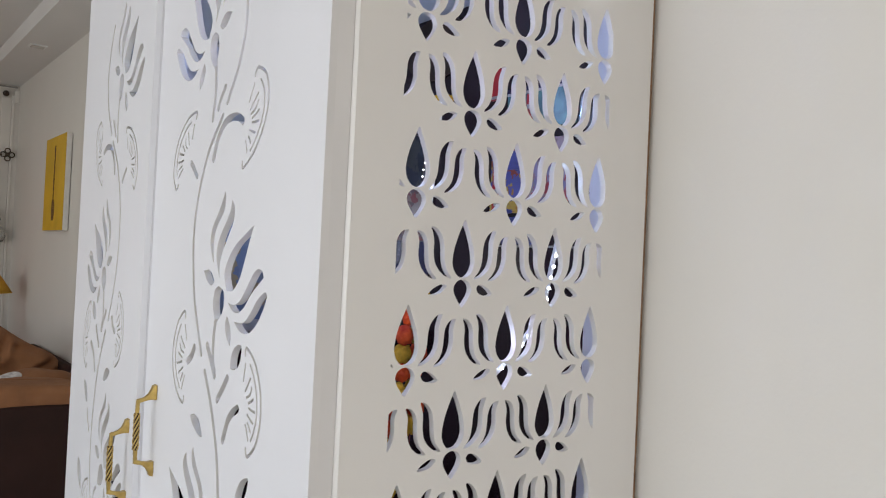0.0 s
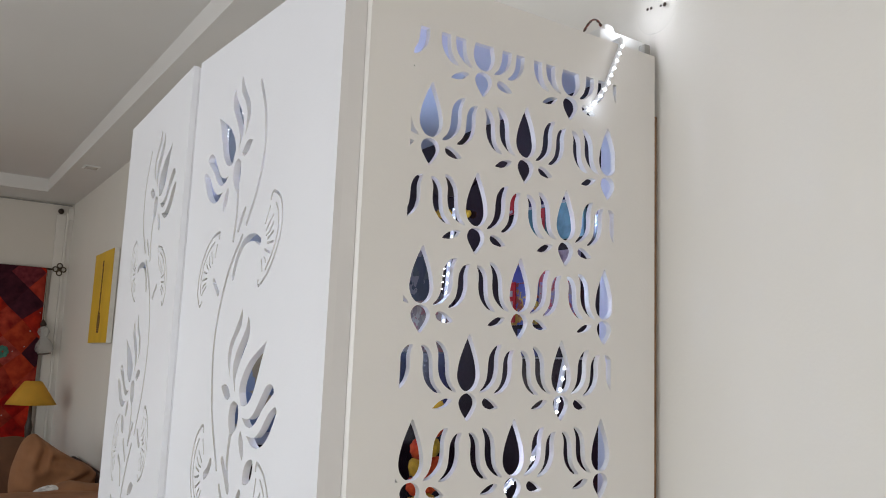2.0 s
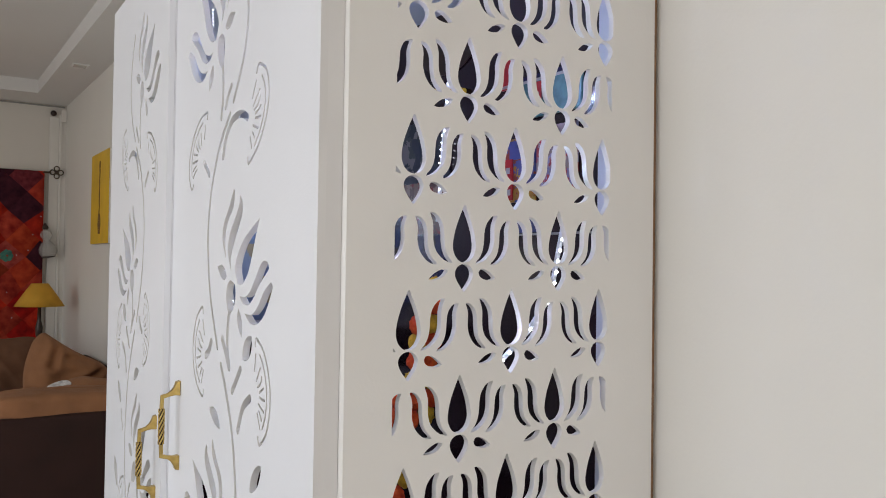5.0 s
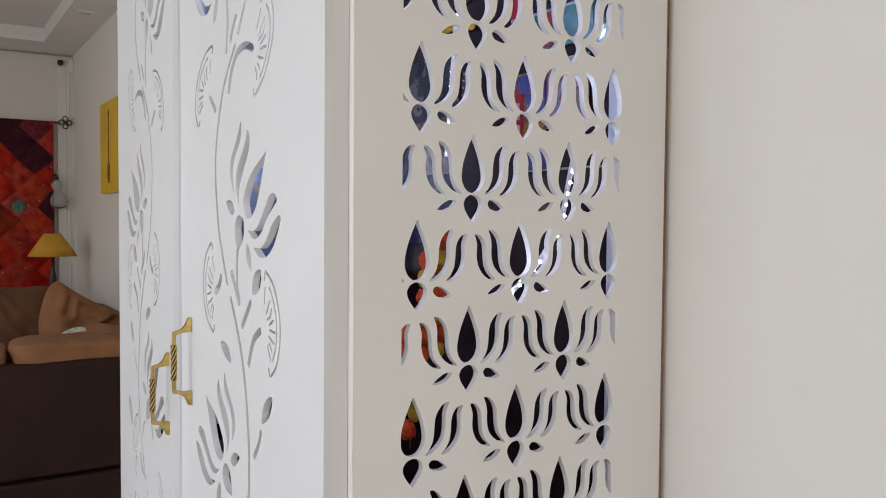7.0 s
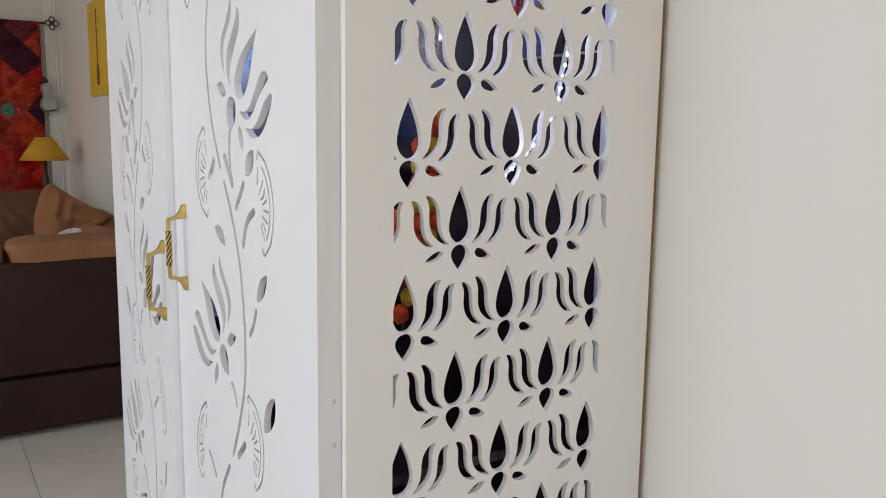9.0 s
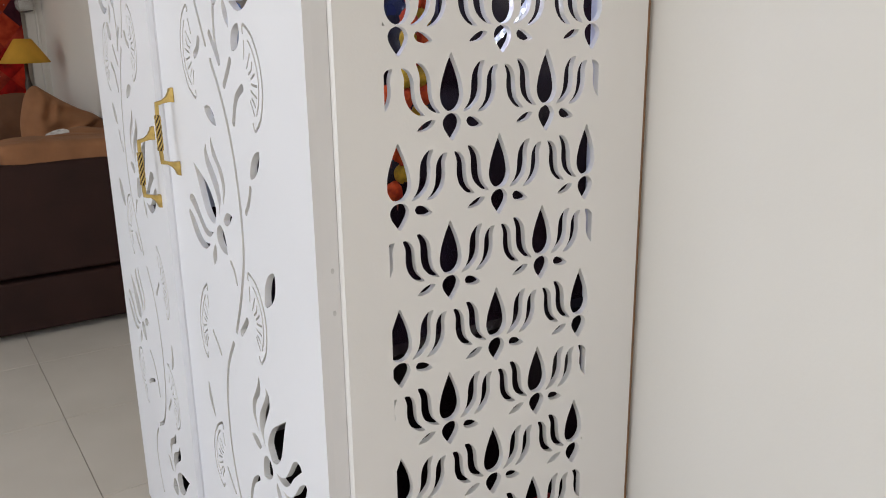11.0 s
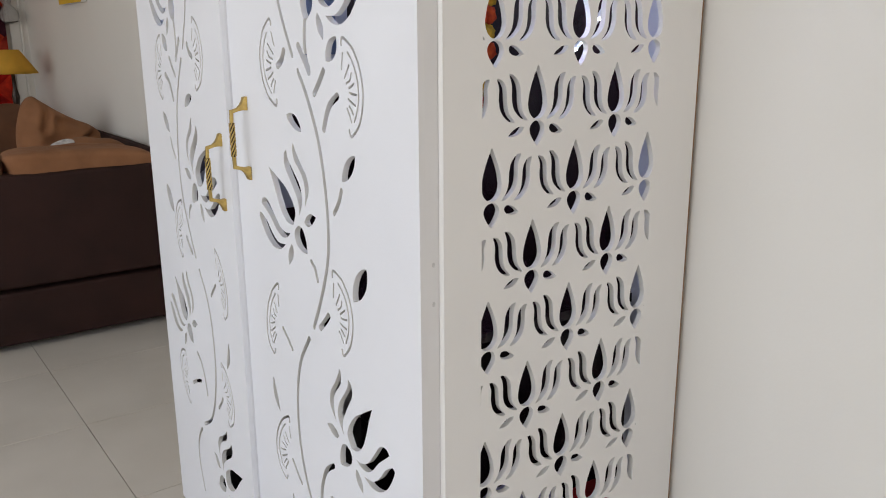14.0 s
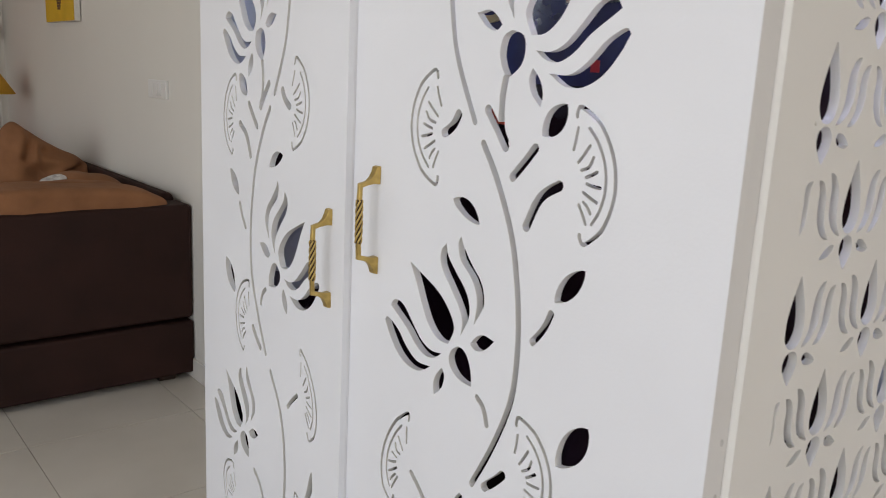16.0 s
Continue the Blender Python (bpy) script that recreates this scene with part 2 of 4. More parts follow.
BEIGE = material("beige cloth", (0.68, 0.55, 0.40), 0.85, 0.1, 9, 0.3, 200)
STRIPE = material("white and grey woven cloth", (0.62, 0.60, 0.58), 0.9, 0.2, 60, 0.4, 200, second=(0.30, 0.28, 0.28))

clear = bpy.data.materials.new("clear acrylic")
clear.use_nodes = True
cb = clear.node_tree.nodes["Principled BSDF"]
cb.inputs["Base Color"].default_value, cb.inputs["Roughness"].default_value = (0.98, 0.98, 0.98, 1), 0.05
cb.inputs["Transmission Weight"].default_value, cb.inputs["IOR"].default_value = 1.0, 1.05

thin_glass = bpy.data.materials.new("thin smoky glass")
thin_glass.use_nodes = True
tg = thin_glass.node_tree.nodes["Principled BSDF"]
tg.inputs["Base Color"].default_value, tg.inputs["Roughness"].default_value = (0.97, 0.96, 0.94, 1), 0.12
tg.inputs["Transmission Weight"].default_value, tg.inputs["IOR"].default_value = 0.8, 1.35

# ---------------------------------------------------------------- builders


def link_mesh(name, me, mat, parent=None, label=""):
    ob = new(name, me)
    if mat and not me.materials:
        me.materials.append(mat)
    if parent:
        ob.parent = parent
    if label:
        ob["label"] = label
    return ob


def part(name, bm, mat, parent=None, label="", smooth=False):
    me = bpy.data.meshes.new(name)
    bmesh.ops.recalc_face_normals(bm, faces=bm.faces)
    bm.to_mesh(me)
    bm.free()
    if smooth:
        for p in me.polygons:
            p.use_smooth = True
    return link_mesh(name, me, mat, parent, label)


def box(bm, lo, hi, bevel=0.0, segments=2):
    lo, hi = Vector(lo), Vector(hi)
    made = bmesh.ops.create_cube(bm, size=1.0, matrix=Matrix.Translation((lo + hi) / 2) @ Matrix.Diagonal((*(hi - lo), 1)))
    if bevel:
        edges = list({e for v in made["verts"] for e in v.link_edges})
        bmesh.ops.bevel(bm, geom=edges, offset=bevel, segments=segments, affect="EDGES", profile=0.5)
    return bm


def box_part(name, lo, hi, mat, parent=None, label="", bevel=0.0, segments=2):
    return part(name, box(bmesh.new(), lo, hi, bevel, segments), mat, parent, label)


def lathe(profile, n=24):
    """Rings of (radius, height) turned about z."""
    bm = bmesh.new()
    rings = [[bm.verts.new((max(r, 0.0004) * math.cos(2 * math.pi * k / n), max(r, 0.0004) * math.sin(2 * math.pi * k / n), z)) for k in range(n)] for r, z in profile]
    for a, b in zip(rings, rings[1:]):
        for k in range(n):
            bm.faces.new((a[k], a[(k + 1) % n], b[(k + 1) % n], b[k]))
    bm.faces.new(rings[0][::-1])
    bm.faces.new(rings[-1])
    return bm


def sweep(points, radii, n=10, flat=1.0):
    """A tube of changing radius along points; flat squeezes it along y."""
    bm = bmesh.new()
    rings, pts = [], [Vector(p) for p in points]
    for i, p in enumerate(pts):
        way = (pts[min(i + 1, len(pts) - 1)] - pts[max(i - 1, 0)]).normalized()
        side = way.cross(Vector((0, 1, 0)))
        side = side.normalized() if side.length > 0.05 else way.cross(Vector((1, 0, 0))).normalized()
        up = side.cross(way).normalized()
        r = radii[i] if isinstance(radii, (list, tuple)) else radii
        rings.append([bm.verts.new(p + r * (side * math.cos(2 * math.pi * k / n) + flat * up * math.sin(2 * math.pi * k / n))) for k in range(n)])
    for a, b in zip(rings, rings[1:]):
        for k in range(n):
            bm.faces.new((a[k], a[(k + 1) % n], b[(k + 1) % n], b[k]))
    bm.faces.new(rings[0][::-1])
    bm.faces.new(rings[-1])
    return bm


def pillow(size, power=0.55, wrinkle=0.012, seed=0.0, n=40):
    """A stuffed cushion: a soft box with creases."""
    bm = bmesh.new()
    sx, sy, sz = (s / 2 for s in size)

    def sp(v):
        return math.copysign(abs(v) ** power, v)

    rows = []
    for i in range(1, n):
        a = -math.pi / 2 + math.pi * i / n
        ring = []
        for k in range(2 * n):
            o = math.pi * k / n
            p = Vector((sx * sp(math.cos(a)) * sp(math.cos(o)), sy * sp(math.cos(a)) * sp(math.sin(o)), sz * sp(math.sin(a))))
            q = p * 7 + Vector((seed, seed * 1.7, 0))
            d = noise.noise(q) * wrinkle + noise.noise(q * 2.7) * wrinkle * 0.5
            crease = abs(noise.noise(Vector((q.x * 1.5 + q.z, q.y * 0.6, q.z * 0.5)))) ** 0.6 * wrinkle * 1.3
            ring.append(bm.verts.new(p + p.normalized() * (d - crease)))
        rows.append(ring)
    for a, b in zip(rows, rows[1:]):
        for k in range(2 * n):
            bm.faces.new((a[k], a[(k + 1) % (2 * n)], b[(k + 1) % (2 * n)], b[k]))
    bm.faces.new(rows[0][::-1])
    bm.faces.new(rows[-1])
    return bm


def cushion(w, h, t, wrinkle, seed, n=60):
    """A filled square cushion: thin seams, pointed corners, creases; lies in x and z."""
    bm = bmesh.new()
    sides = []
    for s in (-1, 1):
        grid = []
        for i in range(n + 1):
            row = []
            for k in range(n + 1):
                u, v = 2 * i / n - 1, 2 * k / n - 1
                edge = (max(0.0, 1 - u * u) * max(0.0, 1 - v * v)) ** 0.42
                pinch = 1 - 0.055 * (1 - abs(v) ** 2) * abs(u) ** 3
                pinch2 = 1 - 0.055 * (1 - abs(u) ** 2) * abs(v) ** 3
                corner = 1 - 0.13 * (u * v) ** 4
                q = Vector((u * 2.2 + seed, v * 1.5, s * 0.7 + seed))
                fold = noise.noise(q) * wrinkle * 1.5 - abs(noise.noise(Vector((u * 3.1 + v * 1.8, v * 1.3, seed)))) ** 0.7 * wrinkle * 1.6 * edge + noise.noise(q * 3.3) * wrinkle * 0.5
                row.append(bm.verts.new((u * w / 2 * pinch * corner, s * (t / 2 * edge + fold * edge), v * h / 2 * pinch2 * corner + wrinkle * noise.noise(Vector((u * 2, seed, 1.0))))))
            grid.append(row)
        sides.append(grid)
        for i in range(n):
            for k in range(n):
                bm.faces.new((grid[i][k], grid[i + 1][k], grid[i + 1][k + 1], grid[i][k + 1]))
    bmesh.ops.remove_doubles(bm, verts=bm.verts, dist=0.0006)
    return bm


def slumped(outline, centre, y0, y1, seed, creases=(), rings=22, around=96):
    """A soft filled cushion whose outline in x and z follows a closed line through the given points."""
    pts = [Vector(p) for p in outline]
    n, edge = len(pts), []
    for k in range(around):
        i, t = divmod(k * n / around, 1.0)
        a, b, c, d = (pts[(int(i) + j) % n] for j in (-1, 0, 1, 2))
        edge.append(0.5 * (2 * b + (c - a) * t + (2 * a - 5 * b + 4 * c - d) * t * t + (3 * b - a - 3 * c + d) * t**3))
    bm, mid, half = bmesh.new(), Vector(centre), (y1 - y0) / 2
    for side in (-1, 1):
        grid = []
        for r in range(1, rings + 1):
            f = math.sin(math.pi / 2 * r / rings)
            row = []
            for p in edge:
                q = mid.lerp(p, f)
                out = half * math.sqrt(max(0.0, 1 - f**3.2))
                w = Vector((q.x * 7 + seed, q.y * 5, side + seed))
                dent = 0.020 * noise.noise(w) + 0.011 * noise.noise(w * 2.6) - 0.016 * abs(noise.noise(Vector((q.x * 6 + q.y * 9, q.y * 3, seed)))) ** 0.6
                for (xa, za, xb, zb), deep, wide in creases:
                    way = Vector((xb - xa, zb - za))
                    along = max(0.0, min(1.0, (q - Vector((xa, za))).dot(way) / way.length_squared))
                    off = (q - Vector((xa, za)) - along * way).length
                    dent -= deep * math.exp(-(off / wide) ** 2) - 0.4 * deep * math.exp(-((off - 2.2 * wide) / (1.2 * wide)) ** 2)
                row.append(bm.verts.new((q.x, (y0 + y1) / 2 + side * (out + dent * (1 - f**6)), q.y)))
            grid.append(row)
        hub = bm.verts.new((mid.x, (y0 + y1) / 2 + side * half, mid.y))
        for k in range(around):
            bm.faces.new((hub, grid[0][k], grid[0][(k + 1) % around]))
        for one, two in zip(grid, grid[1:]):
            for k in range(around):
                bm.faces.new((one[k], two[k], two[(k + 1) % around], one[(k + 1) % around]))
    bmesh.ops.remove_doubles(bm, verts=bm.verts, dist=0.0008)
    return bm


def thing(name, label, category, group="", kind=""):
    return tagged(new(name), label, category, group, kind)


# ---- outlines of the pierced ornament, in metres on the panel


def through_points(points, per=7):
    pts = [Vector(p).to_2d() for p in points]
    ends = [2 * pts[0] - pts[1], *pts, 2 * pts[-1] - pts[-2]]
    out = []
    for i in range(1, len(ends) - 2):
        a, b, c, d = ends[i - 1 : i + 3]
        for k in range(per):
            t = k / per
            out.append(0.5 * (2 * b + (c - a) * t + (2 * a - 5 * b + 4 * c - d) * t * t + (3 * b - a - 3 * c + d) * t**3))
    return out + [pts[-1]]


def half_width(kind, t):
    if kind == "leaf":
        return max(0.0, math.sin(math.pi * t)) ** 0.7
    return 1.0


def ribbon(kind, points, width, per=7):
    """The outline of a petal, leaf or groove that follows points; a groove has round ends."""
    line = through_points(points, per)
    if kind == "groove":
        runs = [0.0]
        for a, b in zip(line, line[1:]):
            runs.append(runs[-1] + (b - a).length)
        r, total = width / 2, runs[-1]
        ends = [0.0, 0.1 * r, 0.35 * r, 0.7 * r, r]
        stops = ends + [q for q in runs if 1.3 * r < q < total - 1.3 * r] + [total - q for q in reversed(ends)]
        dense_line, wide = [], []
        for q in stops:
            i = min(max(k for k in range(len(runs)) if runs[k] <= q + 1e-9), len(line) - 2)
            dense_line.append(line[i].lerp(line[i + 1], (q - runs[i]) / max(runs[i + 1] - runs[i], 1e-9)))
            e = min(q, total - q)
            wide.append(math.sqrt(max(0.0, 1 - (1 - e / r) ** 2)) if e < r else 1.0)
        line = dense_line
    else:
        wide = [half_width(kind, i / (len(line) - 1)) for i in range(len(line))]
    n, left, right = len(line), [], []
    for i, p in enumerate(line):
        way = (line[min(i + 1, n - 1)] - line[max(i - 1, 0)]).normalized()
        off = Vector((-way.y, way.x)) * (width / 2 * wide[i])
        if off.length < 1e-5:
            left.append(p)
        else:
            left.append(p + off)
            right.append(p - off)
    return left + right[::-1]


def blade(first, second, per=4):
    """A cut-out between two edges that share both their ends."""
    return through_points(first, per) + through_points(second, per)[-2:0:-1]


def grown(poly, by):
    """The outline moved outwards by that much."""
    pts = [Vector(p).to_2d() for i, p in enumerate(poly)]
    n = len(pts)
    turn = 1 if sum(pts[i].x * pts[(i + 1) % n].y - pts[(i + 1) % n].x * pts[i].y for i in range(n)) > 0 else -1
    out = []
    for i in range(n):
        a, b = (pts[i] - pts[i - 1]).normalized(), (pts[(i + 1) % n] - pts[i]).normalized()
        way = (a + b).normalized() if (a + b).length > 0.3 else a
        out.append(pts[i] + turn * by * Vector((way.y, -way.x)))
    return out


def clip(poly, axis, value, keep_above):
    out = []
    for a, b in zip(poly, poly[1:] + poly[:1]):
        ina, inb = (a[axis] >= value) == keep_above, (b[axis] >= value) == keep_above
        if ina:
            out.append(a)
        if ina != inb:
            out.append(a.lerp(b, (value - a[axis]) / (b[axis] - a[axis])))
    return out


def extent(poly):
    xs, ys = [p[0] for p in poly], [p[1] for p in poly]
    return min(xs), max(xs), min(ys), max(ys)


def pierced(name, outline, holes, thickness, mat, edge_mat, parent, label="", rim_mat=None):
    """A flat board with holes cut right through it, lying in local x and y."""
    pts, loops = [], []
    for poly in [outline, *holes]:
        loop = []
        for p in poly:
            p = Vector((p[0], p[1]))
            if not loop or (pts[loop[-1]] - p).length > 2e-4:
                loop.append(len(pts))
                pts.append(p)
        turn = sum(pts[i].x * pts[j].y - pts[j].x * pts[i].y for i, j in zip(loop, loop[1:] + loop[:1]))
        if len(loop) > 2:
            loops.append(loop if turn > 0 else loop[::-1])
    vs, _, fs, _, _, owners = delaunay_2d_cdt(pts, [], loops, 1, 1e-5)
    h, bm = thickness / 2, bmesh.new()
    front, back = [bm.verts.new((v.x, v.y, -h)) for v in vs], [bm.verts.new((v.x, v.y, h)) for v in vs]
    corners = [Vector(p).to_2d() for p in outline]

    def on_rim(p):
        return any((p - a).length + (p - b).length - (a - b).length < 1e-6 for a, b in zip(corners, corners[1:] + corners[:1]))

    once = {}
    for f, own in zip(fs, owners):
        if own != [0]:
            continue
        bm.faces.new([front[i] for i in reversed(f)])
        bm.faces.new([back[i] for i in f])
        for i, j in zip(f, f[1:] + f[:1]):
            key = (min(i, j), max(i, j))
            once[key] = None if key in once else (i, j)
    for pair in once.values():
        if pair:
            i, j = pair
            bm.faces.new((front[i], front[j], back[j], back[i])).material_index = 2 if rim_mat and on_rim(Vector(vs[i]).lerp(Vector(vs[j]), 0.5)) else 1
    bmesh.ops.delete(bm, geom=[v for v in bm.verts if not v.link_faces], context="VERTS")
    me = bpy.data.meshes.new(name)
    bm.to_mesh(me)
    bm.free()
    me.materials.append(mat)
    me.materials.append(edge_mat)
    if rim_mat:
        me.materials.append(rim_mat)
    return link_mesh(name, me, None, parent, label)


# ---------------------------------------------------------------- the room


def structure(name, bm, mat, label):
    return tagged(part(name, bm, mat), label, name.split("_")[0], kind="structure")


def wall_boxes(boxes):
    bm = bmesh.new()
    for lo, hi in boxes:
        box(bm, lo, hi)
    return bm


T = 0.15
structure("wall_east", wall_boxes([((EAST, SOUTH - T, -0.02), (EAST + T, NORTH + T, 2.95))]), WALL, "smooth cream-white painted wall behind the cabinet")
structure("wall_north", wall_boxes([((WEST, NORTH, -0.02), (EAST, NORTH + T, 2.95))]), WALL_FAR, "off-white end wall with the red hanging")
WY0, WY1, WZ0, WZ1 = -1.5, 1.1, 0.7, 2.2
structure("wall_west", wall_boxes([
    ((WEST - T, SOUTH - T, -0.02), (WEST, WY0, 2.95)), ((WEST - T, WY1, -0.02), (WEST, 1.5, 2.95)), ((WEST - T, 5.7, -0.02), (WEST, NORTH + T, 2.95)),
    ((WEST - T, 1.5, -0.02), (WEST, 5.7, WZ0)), ((WEST - T, 1.5, WZ1), (WEST, 5.7, 2.95)),
    ((WEST - T, WY0, -0.02), (WEST, WY1, WZ0)), ((WEST - T, WY0, WZ1), (WEST, WY1, 2.95))]), WALL, "unseen cream wall with two wide assumed windows")
SX0, SX1 = -2.2, -0.2
structure("wall_south", wall_boxes([
    ((WEST, SOUTH - T, -0.02), (SX0, SOUTH, 2.95)), ((SX1, SOUTH - T, -0.02), (EAST, SOUTH, 2.95)),
    ((SX0, SOUTH - T, -0.02), (SX1, SOUTH, WZ0)), ((SX0, SOUTH - T, WZ1), (SX1, SOUTH, 2.95))]), WALL, "unseen cream wall with an assumed window behind the camera")

# ceiling with a shallow recessed tray and a plain soffit round it
TX0, TX1, TY0, TY1 = WEST + 0.27, 0.37, SOUTH + 0.3, 5.85
structure("ceiling", wall_boxes([
    ((TX1, SOUTH, SOFFIT), (EAST, NORTH, 2.95)), ((WEST, SOUTH, SOFFIT), (TX0, NORTH, 2.95)),
    ((TX0, TY1, SOFFIT), (TX1, NORTH, 2.95)), ((TX0, SOUTH, SOFFIT), (TX1, TY0, 2.95)),
    ((TX0, TY0, TOP), (TX1, TY1, 2.95))]), CEIL, "white plaster ceiling with a recessed tray")


def window(name, m, w, h):
    base = tagged(new(name), "plain white framed window, unseen and assumed", "window", kind="structure")
    bm = bmesh.new()
    for lo, hi in (((-w / 2, -0.03, 0), (-w / 2 + 0.05, 0.03, h)), ((w / 2 - 0.05, -0.03, 0), (w / 2, 0.03, h)), ((-w / 2 + 0.05, -0.03, 0), (w / 2 - 0.05, 0.03, 0.05)),
                   ((-w / 2 + 0.05, -0.03, h - 0.05), (w / 2 - 0.05, 0.03, h)), ((-0.025, -0.03, 0.05), (0.025, 0.03, h - 0.05))):
        box(bm, lo, hi)
    part("window_frame", bm, TRIM, base)
    for x0, x1 in ((-w / 2 + 0.05, -0.025), (0.025, w / 2 - 0.05)):
        box_part("pane", (x0, -0.003, 0.05), (x1, 0.003, h - 0.05), clear, base)
    base.matrix_world = m
    return base


window("window_1", pose(WEST - 0.09, (WY0 + WY1) / 2, WZ0, 0, 0, 90), WY1 - WY0, WZ1 - WZ0)
# unseen windows added around the two fill lamps
window("added_window_far", pose(WEST - 0.09, 3.6, WZ0, 0, 0, 90), 4.2, WZ1 - WZ0)
window("added_window_south", pose((SX0 + SX1) / 2, SOUTH - 0.09, WZ0), SX1 - SX0, WZ1 - WZ0)

# moulded white door surround, pipe and junction box in the far corner, as boards
bm = wall_boxes([((0.605, NORTH - 0.018, 0), (EAST, NORTH, 2.62))])
box(bm, (0.585, NORTH - 0.03, 0), (0.605, NORTH, 2.62), 0.004)
box(bm, (0.515, NORTH - 0.018, 0), (0.585, NORTH, 2.60), 0.004)
box(bm, (0.600, NORTH - 0.045, 2.56), (0.636, NORTH, 2.66), 0.004)
structure("trim", bm, TRIM, "white moulded door surround, pipe and junction box in the room corner")
structure("trim_ceiling", sweep([(x, NORTH - 0.02, 2.685) for x in (-2.0, -0.6, 0.2, 0.62)], 0.006), GREY_PLASTIC, "thin dark rail under the ceiling")
bm = bmesh.new()
box(bm, (EAST - 0.012, 1.4, 0.0), (EAST, NORTH - 0.05, 0.09), 0.003)
structure("baseboard", bm, TRIM, "cream skirting along the wall")

# ---------------------------------------------------------------- the pierced white cabinet
DEPTH, TOP_SIDE, TOP_DOOR = 0.622, 2.05, 2.085
SPLIT_R, SPLIT_L, FAR = 0.670, 0.671, 1.262
cabinet = thing("cabinet", "tall white cabinet with lotus cut-outs, standing against the wall", "cabinet")

ROW0, ROW, COL, COL0, SLANT = 1.1606, 0.12176, 0.0893, 0.1346, 0.0205
CUT = (0.1155, 0.5125, 0.357, 1.973)


CUTTER, SIDE_THICK = 0.0014, 0.0104


DROP_EDGE = [(0, 0), (0.0030, -0.0075), (0.0070, -0.0160), (0.0130, -0.0310), (0.0165, -0.0430), (0.0186, -0.0560), (0.0178, -0.0650), (0.0138, -0.0735), (0.0072, -0.0792), (0, -0.0808)]
SEED_EDGE = [(0, -0.0855), (0.0062, -0.0868), (0.0118, -0.0908), (0.0146, -0.0975), (0.0128, -0.1050), (0.0078, -0.1130), (0.0032, -0.1190), (0, -0.1228)]
PETALS = [
    ([(0.0580, -0.0128), (0.0512, -0.0145), (0.0445, -0.0200), (0.0388, -0.0290), (0.0364, -0.0410), (0.0357, -0.0530), (0.0335, -0.0650), (0.0285, -0.0750), (0.0210, -0.0828)],
     [(0.0580, -0.0128), (0.0545, -0.0210), (0.0522, -0.0310), (0.0522, -0.0420), (0.0517, -0.0520), (0.0488, -0.0625), (0.0430, -0.0705), (0.0335, -0.0780), (0.0210, -0.0828)]),
    ([(0.0820, -0.0196), (0.0750, -0.0214), (0.0688, -0.0272), (0.0650, -0.0360), (0.0640, -0.0460), (0.0634, -0.0550), (0.0612, -0.0670), (0.0555, -0.0770), (0.0475, -0.0845)],
     [(0.0820, -0.0196), (0.0790, -0.0270), (0.0775, -0.0350), (0.0780, -0.0450), (0.0776, -0.0545), (0.0742, -0.0660), (0.0672, -0.0755), (0.0580, -0.0820), (0.0475, -0.0845)]),
]
LEAF_R = ([(0.0268, -0.0968), (0.0308, -0.0926), (0.0420, -0.0950), (0.0548, -0.1042)], [(0.0268, -0.0968), (0.0290, -0.1014), (0.0345, -0.1045), (0.0460, -0.1064), (0.0548, -0.1042)])
LEAF_L = ([(-0.0590, -0.1058), (-0.0490, -0.0982), (-0.0380, -0.0936), (-0.0290, -0.0940)], [(-0.0590, -0.1058), (-0.0470, -0.1050), (-0.0365, -0.1012), (-0.0290, -0.0940)])


def side_lotus(x, z):
    """One lotus of the side panel, its tip at (x, z)."""
    def at(points, s=1):
        return [(x + s * u, z + v) for u, v in points]

    out = [blade(at(edge), at(edge, -1)) for edge in (DROP_EDGE, SEED_EDGE)]
    for s in (1, -1):
        out.extend(blade(at(one, s), at(two, s)) for one, two in PETALS)
    out.extend(blade(at(one), at(two)) for one, two in (LEAF_R, LEAF_L))
    return [grown(poly, CUTTER) for poly in out]


holes = []
for k in range(-7, 9):
    z = ROW0 + k * ROW
    for c in range(-1, 7):
        if (c + k) % 2:
            continue
        nudge = {-1: -0.001, 5: -0.002}.get(c, 0.0)
        for poly in side_lotus(COL0 + c * COL + nudge + SLANT * (z - ROW0), z):
            x0, x1, z0, z1 = CUT
            shift = 0.0155 * (z - ROW0)
            for axis, value, above in ((0, x0, True), (0, x1 + shift, False), (1, z0, True), (1, z1, False)):
                poly = clip(poly, axis, value, above) if len(poly) > 2 else []
            if len(poly) > 2:
                e = extent(poly)
                if e[1] - e[0] > 0.0015 and e[3] - e[2] > 0.0015:
                    holes.append(poly)
side = pierced("side_panel", [(0.0428, 0.006), (DEPTH, 0.006), (DEPTH, TOP_SIDE), (0.0428, TOP_SIDE)], holes, SIDE_THICK, WHITE_SIDE, WHITE_EDGE, cabinet, "white side panel pierced with rows of lotuses")
side.matrix_world = pose(0, SIDE_THICK / 2, 0, 90)

# ---- the doors' vine, in (y, z) on the front face


